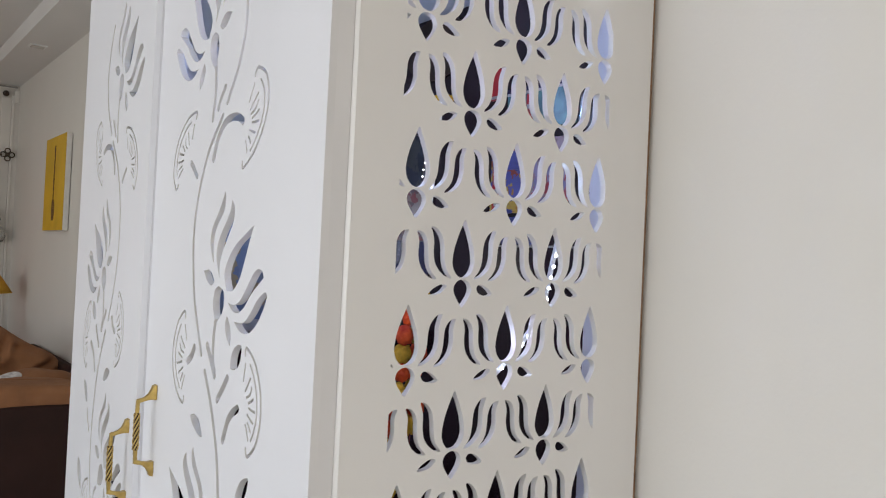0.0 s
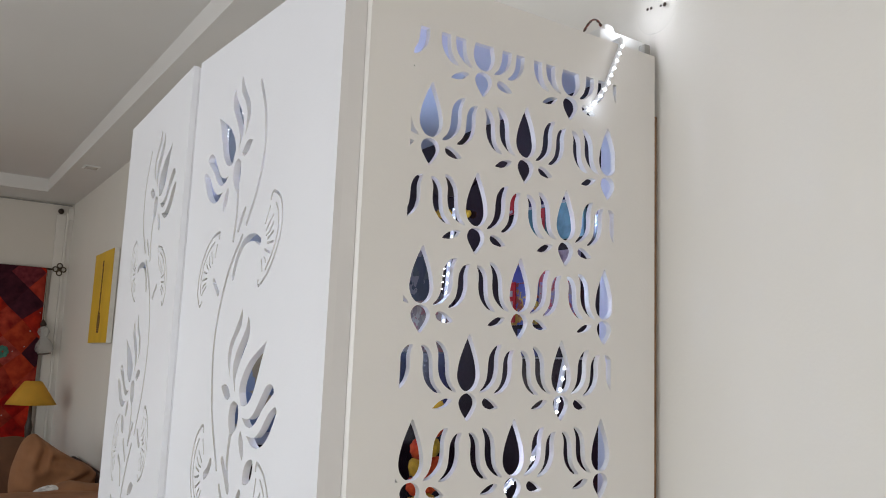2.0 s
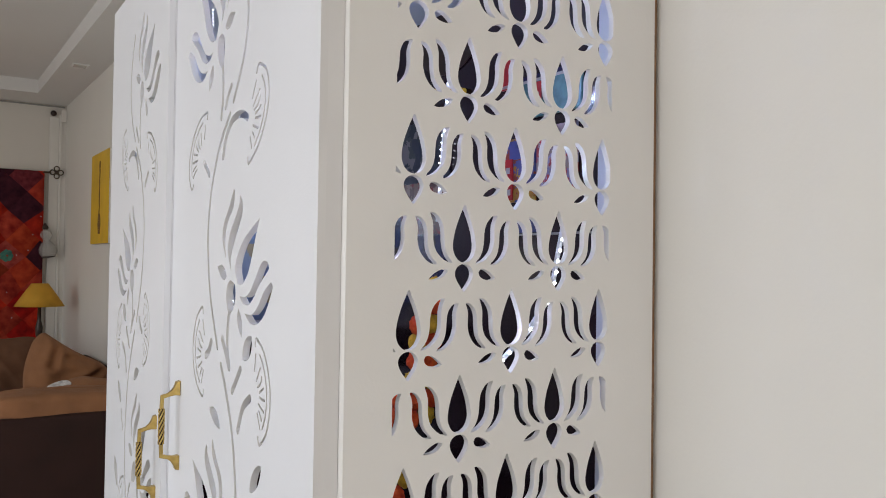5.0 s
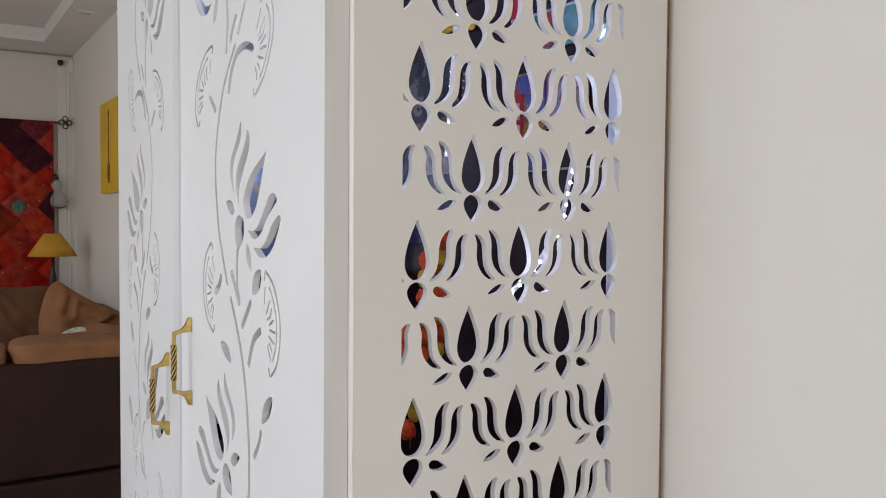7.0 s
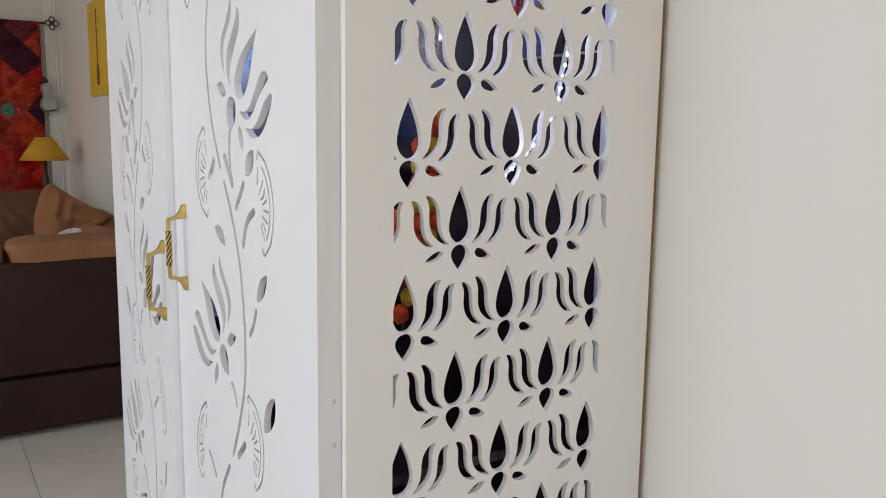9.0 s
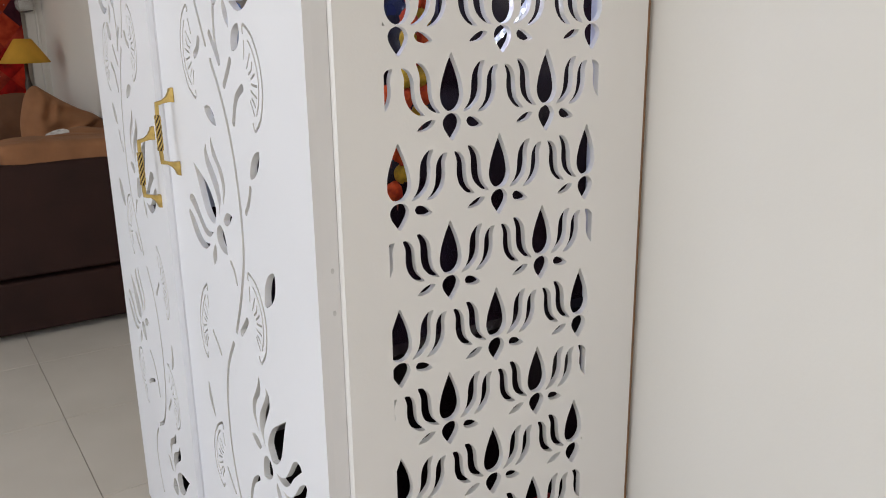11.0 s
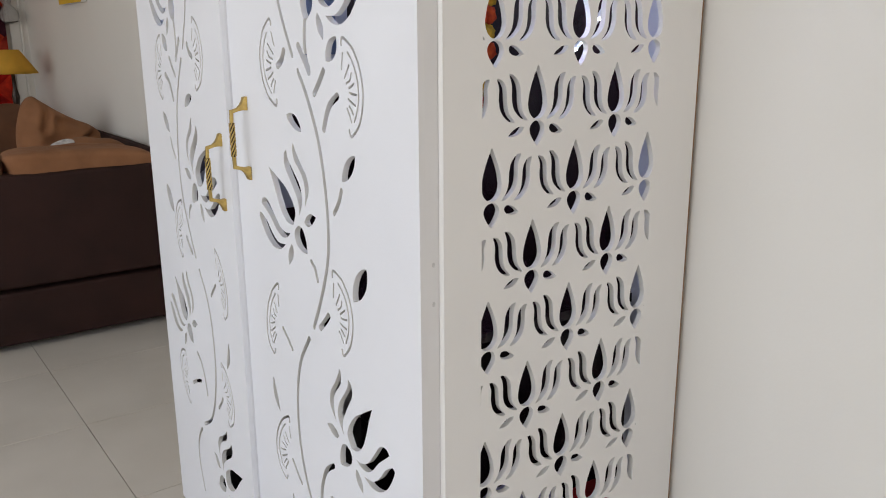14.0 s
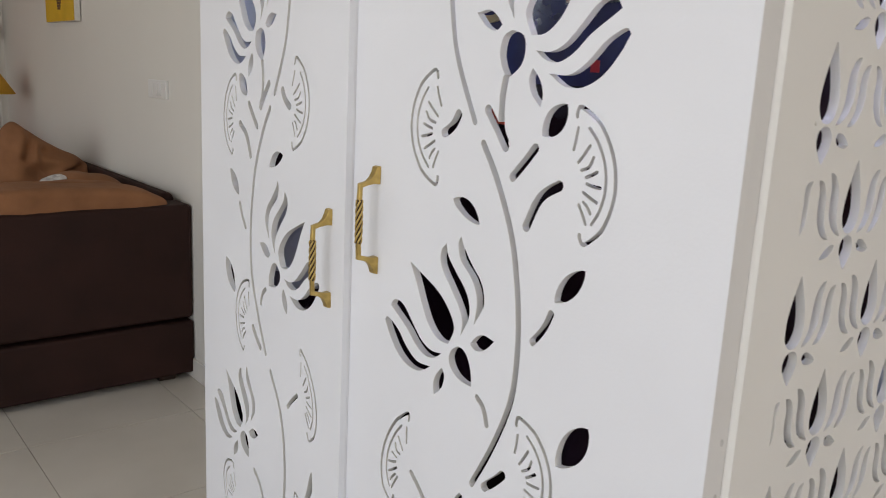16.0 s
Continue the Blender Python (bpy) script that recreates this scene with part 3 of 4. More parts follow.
BLOSSOM = [
    ([(-0.003, 0.157), (0.002, 0.146), (-0.004, 0.125), (-0.026, 0.106), (-0.038, 0.089), (-0.042, 0.069), (-0.038, 0.041)],
     [(-0.003, 0.157), (-0.010, 0.144), (-0.029, 0.122), (-0.047, 0.105), (-0.055, 0.088), (-0.055, 0.070), (-0.038, 0.041)]),
    ([(0.027, 0.142), (0.038, 0.129), (0.036, 0.108), (0.015, 0.083), (-0.005, 0.059), (-0.014, 0.040), (-0.012, 0.019)],
     [(0.027, 0.142), (0.022, 0.125), (0.004, 0.106), (-0.017, 0.086), (-0.027, 0.067), (-0.027, 0.047), (-0.012, 0.019)]),
    ([(0.108, 0.100), (0.091, 0.072), (0.076, 0.043), (0.059, 0.017), (0.036, 0.001), (0.013, 0.000)],
     [(0.108, 0.100), (0.075, 0.086), (0.040, 0.070), (0.015, 0.049), (0.002, 0.026), (0.013, 0.000)]),
    ([(0.152, 0.023), (0.146, 0.032), (0.133, 0.035), (0.117, 0.029), (0.095, 0.008), (0.072, -0.012), (0.050, -0.020), (0.027, -0.018)],
     [(0.152, 0.023), (0.139, 0.015), (0.111, -0.002), (0.087, -0.022), (0.064, -0.032), (0.043, -0.029), (0.027, -0.018)]),
    ([(0.166, -0.004), (0.161, 0.002), (0.151, 0.000), (0.131, -0.011), (0.108, -0.032), (0.082, -0.046), (0.051, -0.045)],
     [(0.166, -0.004), (0.153, -0.024), (0.131, -0.047), (0.103, -0.060), (0.075, -0.059), (0.051, -0.045)]),
    ([(-0.033, 0.014), (-0.045, 0.027), (-0.060, 0.033), (-0.080, 0.030)], [(-0.033, 0.014), (-0.041, 0.008), (-0.051, 0.008), (-0.065, 0.015), (-0.080, 0.030)]),
    ([(0.024, -0.038), (0.037, -0.053), (0.042, -0.069), (0.039, -0.084)], [(0.024, -0.038), (0.018, -0.050), (0.023, -0.068), (0.039, -0.084)]),
]
BUD = ([(-0.008, 0.003), (0.006, -0.007), (0.010, -0.022), (0.000, -0.037), (-0.019, -0.045), (-0.040, -0.046)], [(-0.008, 0.003), (-0.022, 0.000), (-0.032, -0.012), (-0.038, -0.028), (-0.040, -0.046)])
BUD_UP = ([(-0.015, 0.007), (-0.001, 0.000), (0.003, -0.018), (-0.004, -0.036), (-0.020, -0.052)], [(-0.015, 0.007), (-0.029, 0.000), (-0.035, -0.018), (-0.031, -0.036), (-0.020, -0.052)])


def lotus(at_u, at_v, flip, turn, size, upright=False, spread=0.0):
    """The big lotus: bud top at (at_u, at_v); spread sets its wide petal off and fills its bud."""
    c, s = math.cos(radians(turn)) * size, math.sin(radians(turn)) * size

    def put(points):
        return [(at_u + c * flip * u - s * v, at_v + s * flip * u + c * v) for u, v in points]

    def off(points, by):
        return [(u + by, v) for u, v in points]

    shapes = list(BLOSSOM)
    shapes[2] = (off(shapes[2][0], spread), off(shapes[2][1], spread))
    full, flat = BUD_UP if upright else BUD
    shapes.append(([full[0], *off(full[1:-1], 1.3 * spread), full[-1]], flat))
    return [blade(put(one), put(two)) for one, two in shapes]


RIBS = [
    [(0.14, -0.18), (0.23, -0.27), (0.32, -0.38)], [(0.27, 0.22), (0.34, 0.00), (0.41, -0.24)], [(0.35, 0.32), (0.43, 0.15), (0.46, -0.15)],
    [(0.46, 0.45), (0.49, 0.22), (0.51, 0.00)], [(0.58, 0.55), (0.57, 0.28), (0.55, 0.02)], [(0.69, 0.42), (0.65, 0.14), (0.61, -0.10)],
    [(0.78, 0.18), (0.72, 0.06), (0.68, -0.10)], [(0.86, 0.01), (0.78, -0.10), (0.70, -0.25)]]


def fan(top, bulge, low):
    """A half-round leaf: two rim grooves, the outer one hooked at both ends, and eight short curved ribs."""
    a, b, c = Vector(top), Vector(bulge), Vector(low)
    chord, out_way = c - a, b - (a + c) / 2

    def at(f, o):
        return a + chord * f + out_way * o

    n, inset = 10, 0.0135 / out_way.length
    bow = [(1 - (2 * i / n - 1) ** 2) ** 0.75 for i in range(n + 1)]
    outer = [at(0.085, -0.22), at(0.035, -0.20), at(0.002, -0.06), *[at(i / n, bow[i]) for i in range(1, n)], at(0.998, -0.06), at(0.965, -0.20), at(0.915, -0.22)]
    inner = [at(0.055 + 0.89 * i / n, bow[i] - inset) for i in range(1, n)]
    return [ribbon("groove", outer, 0.0052, 3), ribbon("groove", inner, 0.0042, 3)] + [ribbon("groove", [at(f, o) for f, o in rib], 0.0042, 3) for rib in RIBS]


def vine():
    g, v = "groove", []

    def cut(kind, width, *points):
        v.append(ribbon(kind, points, width))

    # top blossom and its stems
    v.extend(lotus(0.413, 1.822, 1, 3.0, 1.03, True))
    cut(g, 0.009, (0.310, 1.951), (0.279, 1.890), (0.269, 1.826), (0.288, 1.762), (0.333, 1.699))
    cut(g, 0.010, (0.389, 1.785), (0.382, 1.730), (0.391, 1.677))
    cut(g, 0.010, (0.338, 1.733), (0.356, 1.715), (0.371, 1.693))
    cut(g, 0.013, (0.259, 1.664), (0.292, 1.676), (0.332, 1.672), (0.362, 1.648), (0.380, 1.610))
    v.extend(fan((0.213, 1.742), (0.178, 1.676), (0.250, 1.594)))
    v.extend(fan((0.470, 1.705), (0.555, 1.655), (0.556, 1.574)))
    cut(g, 0.011, (0.484, 1.619), (0.466, 1.606), (0.445, 1.588))
    # second blossom
    cut(g, 0.009, (0.343, 1.687), (0.400, 1.630), (0.436, 1.560), (0.450, 1.491), (0.440, 1.415), (0.424, 1.365), (0.386, 1.292))
    v.extend(lotus(0.314, 1.404, -1, -1.5, 1.0, True, 0.005))
    cut(g, 0.011, (0.334, 1.358), (0.339, 1.325), (0.336, 1.290), (0.325, 1.272))
    cut(g, 0.013, (0.368, 1.318), (0.345, 1.291), (0.324, 1.264))
    cut("leaf", 0.031, (0.229, 1.327), (0.247, 1.307), (0.266, 1.288))
    cut(g, 0.012, (0.272, 1.277), (0.292, 1.254), (0.316, 1.229))
    cut(g, 0.013, (0.227, 1.236), (0.262, 1.214), (0.285, 1.170))
    v.extend(fan((0.205, 1.326), (0.151, 1.252), (0.185, 1.171)))
    v.extend(fan((0.480, 1.360), (0.524, 1.279), (0.470, 1.204)))
    cut(g, 0.014, (0.418, 1.309), (0.432, 1.288), (0.455, 1.274))
    cut("leaf", 0.024, (0.424, 1.190), (0.395, 1.181), (0.368, 1.164))
    # third blossom
    cut(g, 0.010, (0.372, 1.274), (0.339, 1.226), (0.306, 1.158), (0.288, 1.082), (0.282, 1.010), (0.289, 0.942), (0.318, 0.868), (0.356, 0.796))
    v.extend(lotus(0.406, 0.985, 1, 0.0, 1.0))
    cut("leaf", 0.026, (0.182, 1.141), (0.204, 1.117), (0.226, 1.093))
    cut(g, 0.010, (0.228, 1.082), (0.240, 1.056), (0.261, 1.030))
    cut(g, 0.009, (0.356, 0.931), (0.339, 0.917), (0.329, 0.892))
    v.extend(fan((0.508, 0.850), (0.566, 0.765), (0.545, 0.689)))
    v.extend(fan((0.267, 0.930), (0.209, 0.866), (0.238, 0.779)))
    cut(g, 0.013, (0.290, 0.843), (0.309, 0.823), (0.333, 0.802))
    cut(g, 0.009, (0.494, 0.762), (0.470, 0.742), (0.450, 0.722))
    cut("leaf", 0.036, (0.157, 0.956), (0.178, 0.924), (0.203, 0.889))
    # fourth blossom
    cut(g, 0.010, (0.373, 0.775), (0.418, 0.710), (0.440, 0.630), (0.440, 0.530), (0.415, 0.440), (0.372, 0.375), (0.308, 0.338))
    cut("leaf", 0.018, (0.553, 0.634), (0.546, 0.595), (0.528, 0.562))
    v.extend(lotus(0.240, 0.600, -1, -8.0, 0.95))
    v.extend(fan((0.494, 0.565), (0.556, 0.485), (0.522, 0.410)))
    cut(g, 0.009, (0.482, 0.473), (0.462, 0.450), (0.440, 0.430))
    cut(g, 0.011, (0.296, 0.538), (0.330, 0.512), (0.350, 0.470), (0.357, 0.432))
    cut(g, 0.010, (0.316, 0.462), (0.277, 0.450), (0.234, 0.430))
    v.extend(fan((0.180, 0.509), (0.134, 0.450), (0.188, 0.359)))
    # lowest blossom
    v.extend(lotus(0.444, 0.232, 1, -17.0, 1.03))
    cut(g, 0.010, (0.286, 0.320), (0.254, 0.282), (0.236, 0.236), (0.240, 0.180), (0.262, 0.120))
    cut(g, 0.009, (0.378, 0.150), (0.352, 0.120), (0.342, 0.085))
    return v


VINE = vine()
# turned a little deeper at its outer edge, to fit the camera's view
DEEPER = 0.35
DOOR_THICK = 0.0112
LEANT = [[Vector((p[0] + 0.0097 * (SPLIT_R - p[0]), p[1])) for p in poly] for poly in VINE]
right_door = pierced("door", [(0.0085, 0.010), (SPLIT_R, 0.010), (SPLIT_R, TOP_DOOR), (0.0050, TOP_DOOR - 0.038)], LEANT, DOOR_THICK, WHITE_DOOR, WHITE_EDGE, cabinet, "white door pierced with a lotus vine", RAW_STILE)
FRONT = pose(DOOR_THICK / 2, 0, 0, 90, 0, 90)
right_door.matrix_world = Matrix.Translation((0, SPLIT_R, 0)) @ pose(0, 0, 0, 0, 0, DEEPER) @ Matrix.Translation((0, -SPLIT_R, 0)) @ FRONT
MIRROR = [[Vector((1.285 - 0.938 * p[0], p[1] + 0.011)) for p in poly] for poly in VINE]
left_door = pierced("door", [(SPLIT_L, 0.010), (FAR, 0.010), (FAR, TOP_DOOR - 0.008), (SPLIT_L, TOP_DOOR - 0.008)], MIRROR, DOOR_THICK, WHITE_DOOR, WHITE_EDGE, cabinet, "white door pierced with the mirrored lotus vine", WHITE_DOOR)
# stands ajar by a finger's width, an angle fitted to the camera's view
AJAR = Matrix.Translation((0, FAR, 0)) @ pose(0, 0, 0, 0, 0, -1.38) @ Matrix.Translation((0, -FAR, 0))
left_door.matrix_world = AJAR @ FRONT
lip = bmesh.new()
box(lip, (SPLIT_L, 0.012, DOOR_THICK / 2), (SPLIT_L + 0.018, TOP_DOOR - 0.009, DOOR_THICK / 2 + 0.007), 0.0025)
part("lip", lip, WHITE_DOOR, left_door)


def handle(door, x, y, z):
    """A bow handle: square grip, flared feet, roped middle."""
    outer = [(0.0, 0.089), (0.0062, 0.0875), (0.0085, 0.080), (0.0135, 0.0715), (0.021, 0.0655), (0.0345, 0.0620)]
    inner = [(0.0285, 0.0555), (0.019, 0.0585), (0.010, 0.0605), (0.0, 0.0600)]
    # outline of one half in (out, z), mirrored for the other
    top = outer + [(0.0355, 0.040)]
    back = [(0.0290, 0.040)] + inner
    grip = bmesh.new()
    loop = top + [(q[0], -q[1]) for q in reversed(top)] + [(q[0], -q[1]) for q in reversed(back)] + back
    rings = []
    for w in (-0.0037, 0.0037):
        rings.append([grip.verts.new((-q[0], w * (2.2 - 1.2 * min(1.0, q[0] / 0.02)), q[1])) for q in loop])
    for i in range(len(loop)):
        k = (i + 1) % len(loop)
        grip.faces.new((rings[0][i], rings[0][k], rings[1][k], rings[1][i]))
    grip.faces.new(rings[0][::-1])
    grip.faces.new(rings[1])
    bmesh.ops.recalc_face_normals(grip, faces=grip.faces)
    bmesh.ops.triangulate(grip, faces=[q for q in grip.faces if len(q.verts) > 4])
    rims = [e for e in grip.edges if len({v in rings[0] for v in e.verts}) == 1 and e.calc_face_angle(0) > 1.0]
    bmesh.ops.bevel(grip, geom=rims, offset=0.0012, segments=2, affect="EDGES", profile=0.5)
    ob = part("handle", grip, BRASS, None, "antique gold bow handle with roped grip")
    ob.parent = door
    ob.matrix_parent_inverse = door.matrix_world.inverted()
    ob.matrix_basis = pose(x, y, z) @ Matrix.Diagonal((1, 1, 0.94, 1))
    # dark sleeve added under the strands to read as shaded recesses
    sleeve = part("sleeve", lathe([(0.004, -0.036), (0.0047, -0.034), (0.0047, 0.034), (0.004, 0.036)], 16), RECESS_SHADE, ob, "dark sleeve, shade of the recesses put in its colour", smooth=True)
    sleeve.location = (-0.0322, 0, 0)
    rope = bmesh.new()
    for k in range(5):
        turns = [2 * math.pi * (k / 5 + 1.1 * q / 22) for q in range(23)]
        one = sweep([(-0.0322 + 0.0047 * math.cos(a), 0.0047 * math.sin(a), -0.035 + 0.070 * q / 22) for q, a in enumerate(turns)], 0.0015, 8)
        data = bpy.data.meshes.new("strand")
        one.to_mesh(data)
        rope.from_mesh(data)
        bpy.data.meshes.remove(data)
    part("rope", rope, BRASS, ob, "twisted gold strands", smooth=True)
    return ob


handle(right_door, 0.0, 0.604, 1.131)
handle(left_door, -0.0128, 0.718, 1.049)

# carcass
box_part("stile", (0.0185, 0.0228, 0.006), (0.085, 0.034, TOP_SIDE - 0.02), RAW_STILE, cabinet, "grey-white front stile")
for z in (0.994, 0.932):
    spot = part("filler_spot", lathe([(0.0032, 0), (0.0032, 0.0006)], 12), FILLER, cabinet, "grey filler spot")
    spot.matrix_world = pose(0.028, 0.0070, z, 90) @ Matrix.Diagonal((0.8, 1.3, 1, 1))
band = bmesh.new()
box(band, (0.0149, 0.0, 0.010), (0.0383, 0.0225, TOP_DOOR - 0.040))
for v in band.verts:
    if v.co.y < 0.01:
        v.co.y = 0.0087 - 0.0036 * v.co.z / TOP_DOOR
part("edge_band", band, RAW_STILE, cabinet)
# chamfer shaped so the edge shows as a bright strip from the camera
tape = bmesh.new()
box(tape, (0.0390, 0.0, 0.010), (0.0426, 0.0225, TOP_SIDE))
for v in tape.verts:
    if v.co.y < 0.01:
        v.co.y = 0.0004 if v.co.x > 0.041 else 0.0072 - 0.0016 * v.co.z / TOP_SIDE
part("edge_tape", tape, WHITE_EDGE, cabinet, "white front edge, chamfered to catch light in the camera's view")
box_part("centre_stile", (0.0129, 0.640, 0.012), (0.04, 0.745, TOP_SIDE - 0.02), WHITE_DOOR, cabinet)
box_part("top_panel", (0.0195, 0.0125, TOP_SIDE - 0.018), (DEPTH, FAR, TOP_SIDE - 0.002), INNER_WHITE, cabinet)
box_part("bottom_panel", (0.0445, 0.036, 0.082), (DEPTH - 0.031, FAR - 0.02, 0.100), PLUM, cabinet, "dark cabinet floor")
box_part("inner_ledge", (0.0445, 0.0350, 0.252), (DEPTH - 0.031, 0.145, 0.270), BOARD, cabinet, "cream ledge inside the pierced side")
box_part("plinth", (0.045, 0.0305, 0.0), (0.07, FAR - 0.02, 0.08), RAW_STILE, cabinet)
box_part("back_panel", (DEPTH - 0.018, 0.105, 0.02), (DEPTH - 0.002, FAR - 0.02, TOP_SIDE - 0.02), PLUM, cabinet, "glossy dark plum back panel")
box_part("corner_post", (DEPTH - 0.03, 0.0125, 0.02), (DEPTH - 0.002, 0.103, TOP_SIDE - 0.02), INNER_WHITE, cabinet, "white inner corner post")
# brown strip filling the gap between side panel and wall
box_part("gap_strip", (DEPTH + 0.0005, 0.006, 0.006), (EAST - 0.004, 0.022, TOP_SIDE - 0.11), BROWN_GAP, cabinet, "brown strip in the gap along the wall")
box_part("far_side_panel", (0.0195, FAR - 0.018, 0.006), (DEPTH, FAR, TOP_SIDE - 0.02), WHITE_SIDE, cabinet)
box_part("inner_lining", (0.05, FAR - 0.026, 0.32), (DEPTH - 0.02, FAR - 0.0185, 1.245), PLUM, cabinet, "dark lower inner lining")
box_part("inner_lining", (0.05, FAR - 0.026, 1.25), (DEPTH - 0.02, FAR - 0.0185, TOP_SIDE - 0.03), INNER_WHITE, cabinet, "white inner lining")
box_part("shelf", (0.10, 0.10, 0.80), (DEPTH - 0.02, FAR - 0.03, 0.818), PLUM, cabinet, "dark shelf")

# ---- what is kept inside


def poster(y, z, w, h, mat, extra, label):
    base = thing("poster", label, "poster", "pictures inside the cabinet")
    x = DEPTH - 0.019
    box_part("sheet", (x - 0.006, y - w / 2, z - h / 2), (x - 0.0005, y + w / 2, z + h / 2), mat, base)
    for i, (lo, hi, m) in enumerate(extra):
        box_part("patch", (x - 0.0080 - 0.0012 * i, y + lo[0], z + lo[1]), (x - 0.0062 - 0.0012 * i, y + hi[0], z + hi[1]), m, base)
    return base


poster(0.700, 1.6475, 0.21, 0.275, PICTURE_GREY, [((-0.10, -0.1345), (0.10, -0.010), PICTURE_MAUVE)], "grey-blue figured picture on the dark back panel")
poster(0.335, 1.635, 0.10, 0.13, PICTURE_BRIGHT, [((-0.045, 0.022), (0.028, 0.060), PRINTS[0]), ((0.016, -0.060), (0.040, 0.024), POSTER_RED), ((0.022, -0.050), (0.033, -0.038), POSTER_WHITE), ((0.022, -0.028), (0.033, -0.016), POSTER_WHITE), ((0.022, -0.006), (0.033, 0.006), POSTER_WHITE)], "blue and ochre printed picture with red and white strip")
poster(0.222, 1.648, 0.115, 0.13, PICTURE_PINK, [((0.028, 0.022), (0.044, 0.048), POSTER_RED), ((-0.057, 0.020), (0.026, 0.064), PRINTS[1])], "pale pink and lilac printed picture")
poster(0.247, 1.778, 0.19, 0.085, PRINTS[2], [((-0.095, 0.029), (0.095, 0.034), POSTER_WHITE), ((-0.095, 0.0345), (0.095, 0.0425), NAVY), ((0.016, -0.036), (0.034, 0.026), POSTER_RED), ((0.021, -0.026), (0.030, -0.017), POSTER_WHITE), ((0.021, -0.004), (0.030, 0.005), POSTER_WHITE)], "teal printed picture with a white and red border")
poster(0.382, 1.838, 0.026, 0.064, POSTER_RED, [((-0.011, -0.030), (0.011, -0.024), POSTER_WHITE)], "narrow red printed strip with a white line")
ledge = box_part("ledge", (DEPTH - 0.025, 0.125, 1.5015), (DEPTH - 0.0185, 0.36, 1.5055), GREY_PLASTIC, cabinet, "thin grey ledge across the back")
tagged(box_part("poster", (DEPTH - 0.0205, 0.255, 1.5075), (DEPTH - 0.0185, 0.350, 1.562), PRINTS[0], None), "deep blue printed card above the thin ledge", "poster", "pictures inside the cabinet")
tagged(box_part("poster", (0.30, FAR - 0.029, 1.28), (0.56, FAR - 0.0262, 1.62), BLUE_PRINT, None), "bright blue printed picture on the inner end", "poster", "pictures inside the cabinet")

# added sheet, standing in for blue light on the back panel
tagged(box_part("poster", (DEPTH - 0.0205, 0.60, 1.345), (DEPTH - 0.0185, 1.19, 1.535), BLUE_LIT_BACK, None), "glossy sheet coloured like blue light on the back panel", "poster", "pictures inside the cabinet")
tagged(box_part("poster", (0.06, FAR - 0.029, 0.84), (0.40, FAR - 0.0262, 1.12), PICTURE_PALE, None), "pale lavender-grey printed picture on the inner end", "poster", "pictures inside the cabinet")
plaque = thing("round_plaque", "round dark blue plaque with a gilt rim and brown middle", "plaque", "pictures inside the cabinet")
for name, r0, r1, lift, mat in (("disc", 0.0, 0.100, 0.004, NAVY), ("rim", 0.092, 0.108, 0.008, GILT), ("middle", 0.0, 0.066, 0.006, PRINTS[3])):
    ring = lathe([(r1, 0), (r1, lift), (max(r0, 0.001), lift), (max(r0, 0.001), 0)], 40)
    part(name, ring, mat, plaque).matrix_world = pose(DEPTH - 0.0210, 1.035, 1.585 if name != "middle" else 1.60, 0, -90, 0)
dish = thing("round_plaque", "round dark brown plaque with a yellow lower rim", "plaque", "pictures inside the cabinet")
part("disc", lathe([(0.118, 0), (0.118, 0.004), (0.001, 0.004), (0.001, 0)], 40), DARK_WOOD, dish).matrix_world = pose(DEPTH - 0.0190, 0.605, 1.955, 0, -90, 0) @ Matrix.Diagonal((0.62, 1, 1, 1))
bm = bmesh.new()
for k in range(13):
    bmesh.ops.create_icosphere(bm, subdivisions=2, radius=0.011, matrix=Matrix.Translation((DEPTH - 0.026, 0.535 + 0.0135 * k, 1.829 + 0.0018 * k + 0.003 * math.sin(2.3 * k))) @ Matrix.Diagonal((0.4, 1.15, 0.8, 1)))
part("rim", bm, YELLOW_FLOWER, dish, "yellow flowered rim")
tagged(box_part("poster", (DEPTH - 0.022, 0.701, 1.374), (DEPTH - 0.0185, 0.724, 1.398), POSTER_RED, None), "tiny bright red printed card on the back panel", "poster", "pictures inside the cabinet")
tagged(box_part("poster", (DEPTH - 0.022, 0.955, 1.250), (DEPTH - 0.0185, 1.02, 1.31), POSTER_ORANGE, None), "small orange-red printed card on the back panel", "poster", "pictures inside the cabinet")


def garland(x, y, z0, z1, lean, seed):
    base = thing("garland", "string of orange and yellow marigold flowers", "garland", "garlands")
    part("thread", sweep([(x + lean * f, y, z0 + (z1 - z0) * f) for f in (0, 0.5, 1)], 0.0015, 6), WIRE, base)
    n = int((z0 - z1) / 0.032)
    for i in range(n):
        f = i / n
        bm = bmesh.new()
        bmesh.ops.create_icosphere(bm, subdivisions=3, radius=0.0155)
        for v in bm.verts:
            v.co *= 1 + 0.34 * noise.noise(v.co * 230 + Vector((i, seed, 0)))
            v.co.z *= 1.18
        ob = part("blossom", bm, ORANGE_FLOWER if (i * 2 + seed) % 5 > 1 else YELLOW_FLOWER, base, smooth=True)
        ob.location = (x + lean * f + 0.006 * math.sin(2.1 * i + seed), y + 0.006 * math.cos(1.7 * i), z0 + (z1 - z0) * f)
    return base


garland(0.350, 0.30, 1.40, 0.99, -0.044, 0)
garland(0.380, 0.31, 1.40, 1.13, -0.012, 1)
garland(0.288, 0.30, 1.200, 1.07, 0.008, 2)


def folded(name, lo, hi, mat, label, category):
    return tagged(box_part(name, lo, hi, mat, None, "", 0.012, 3), label, category)


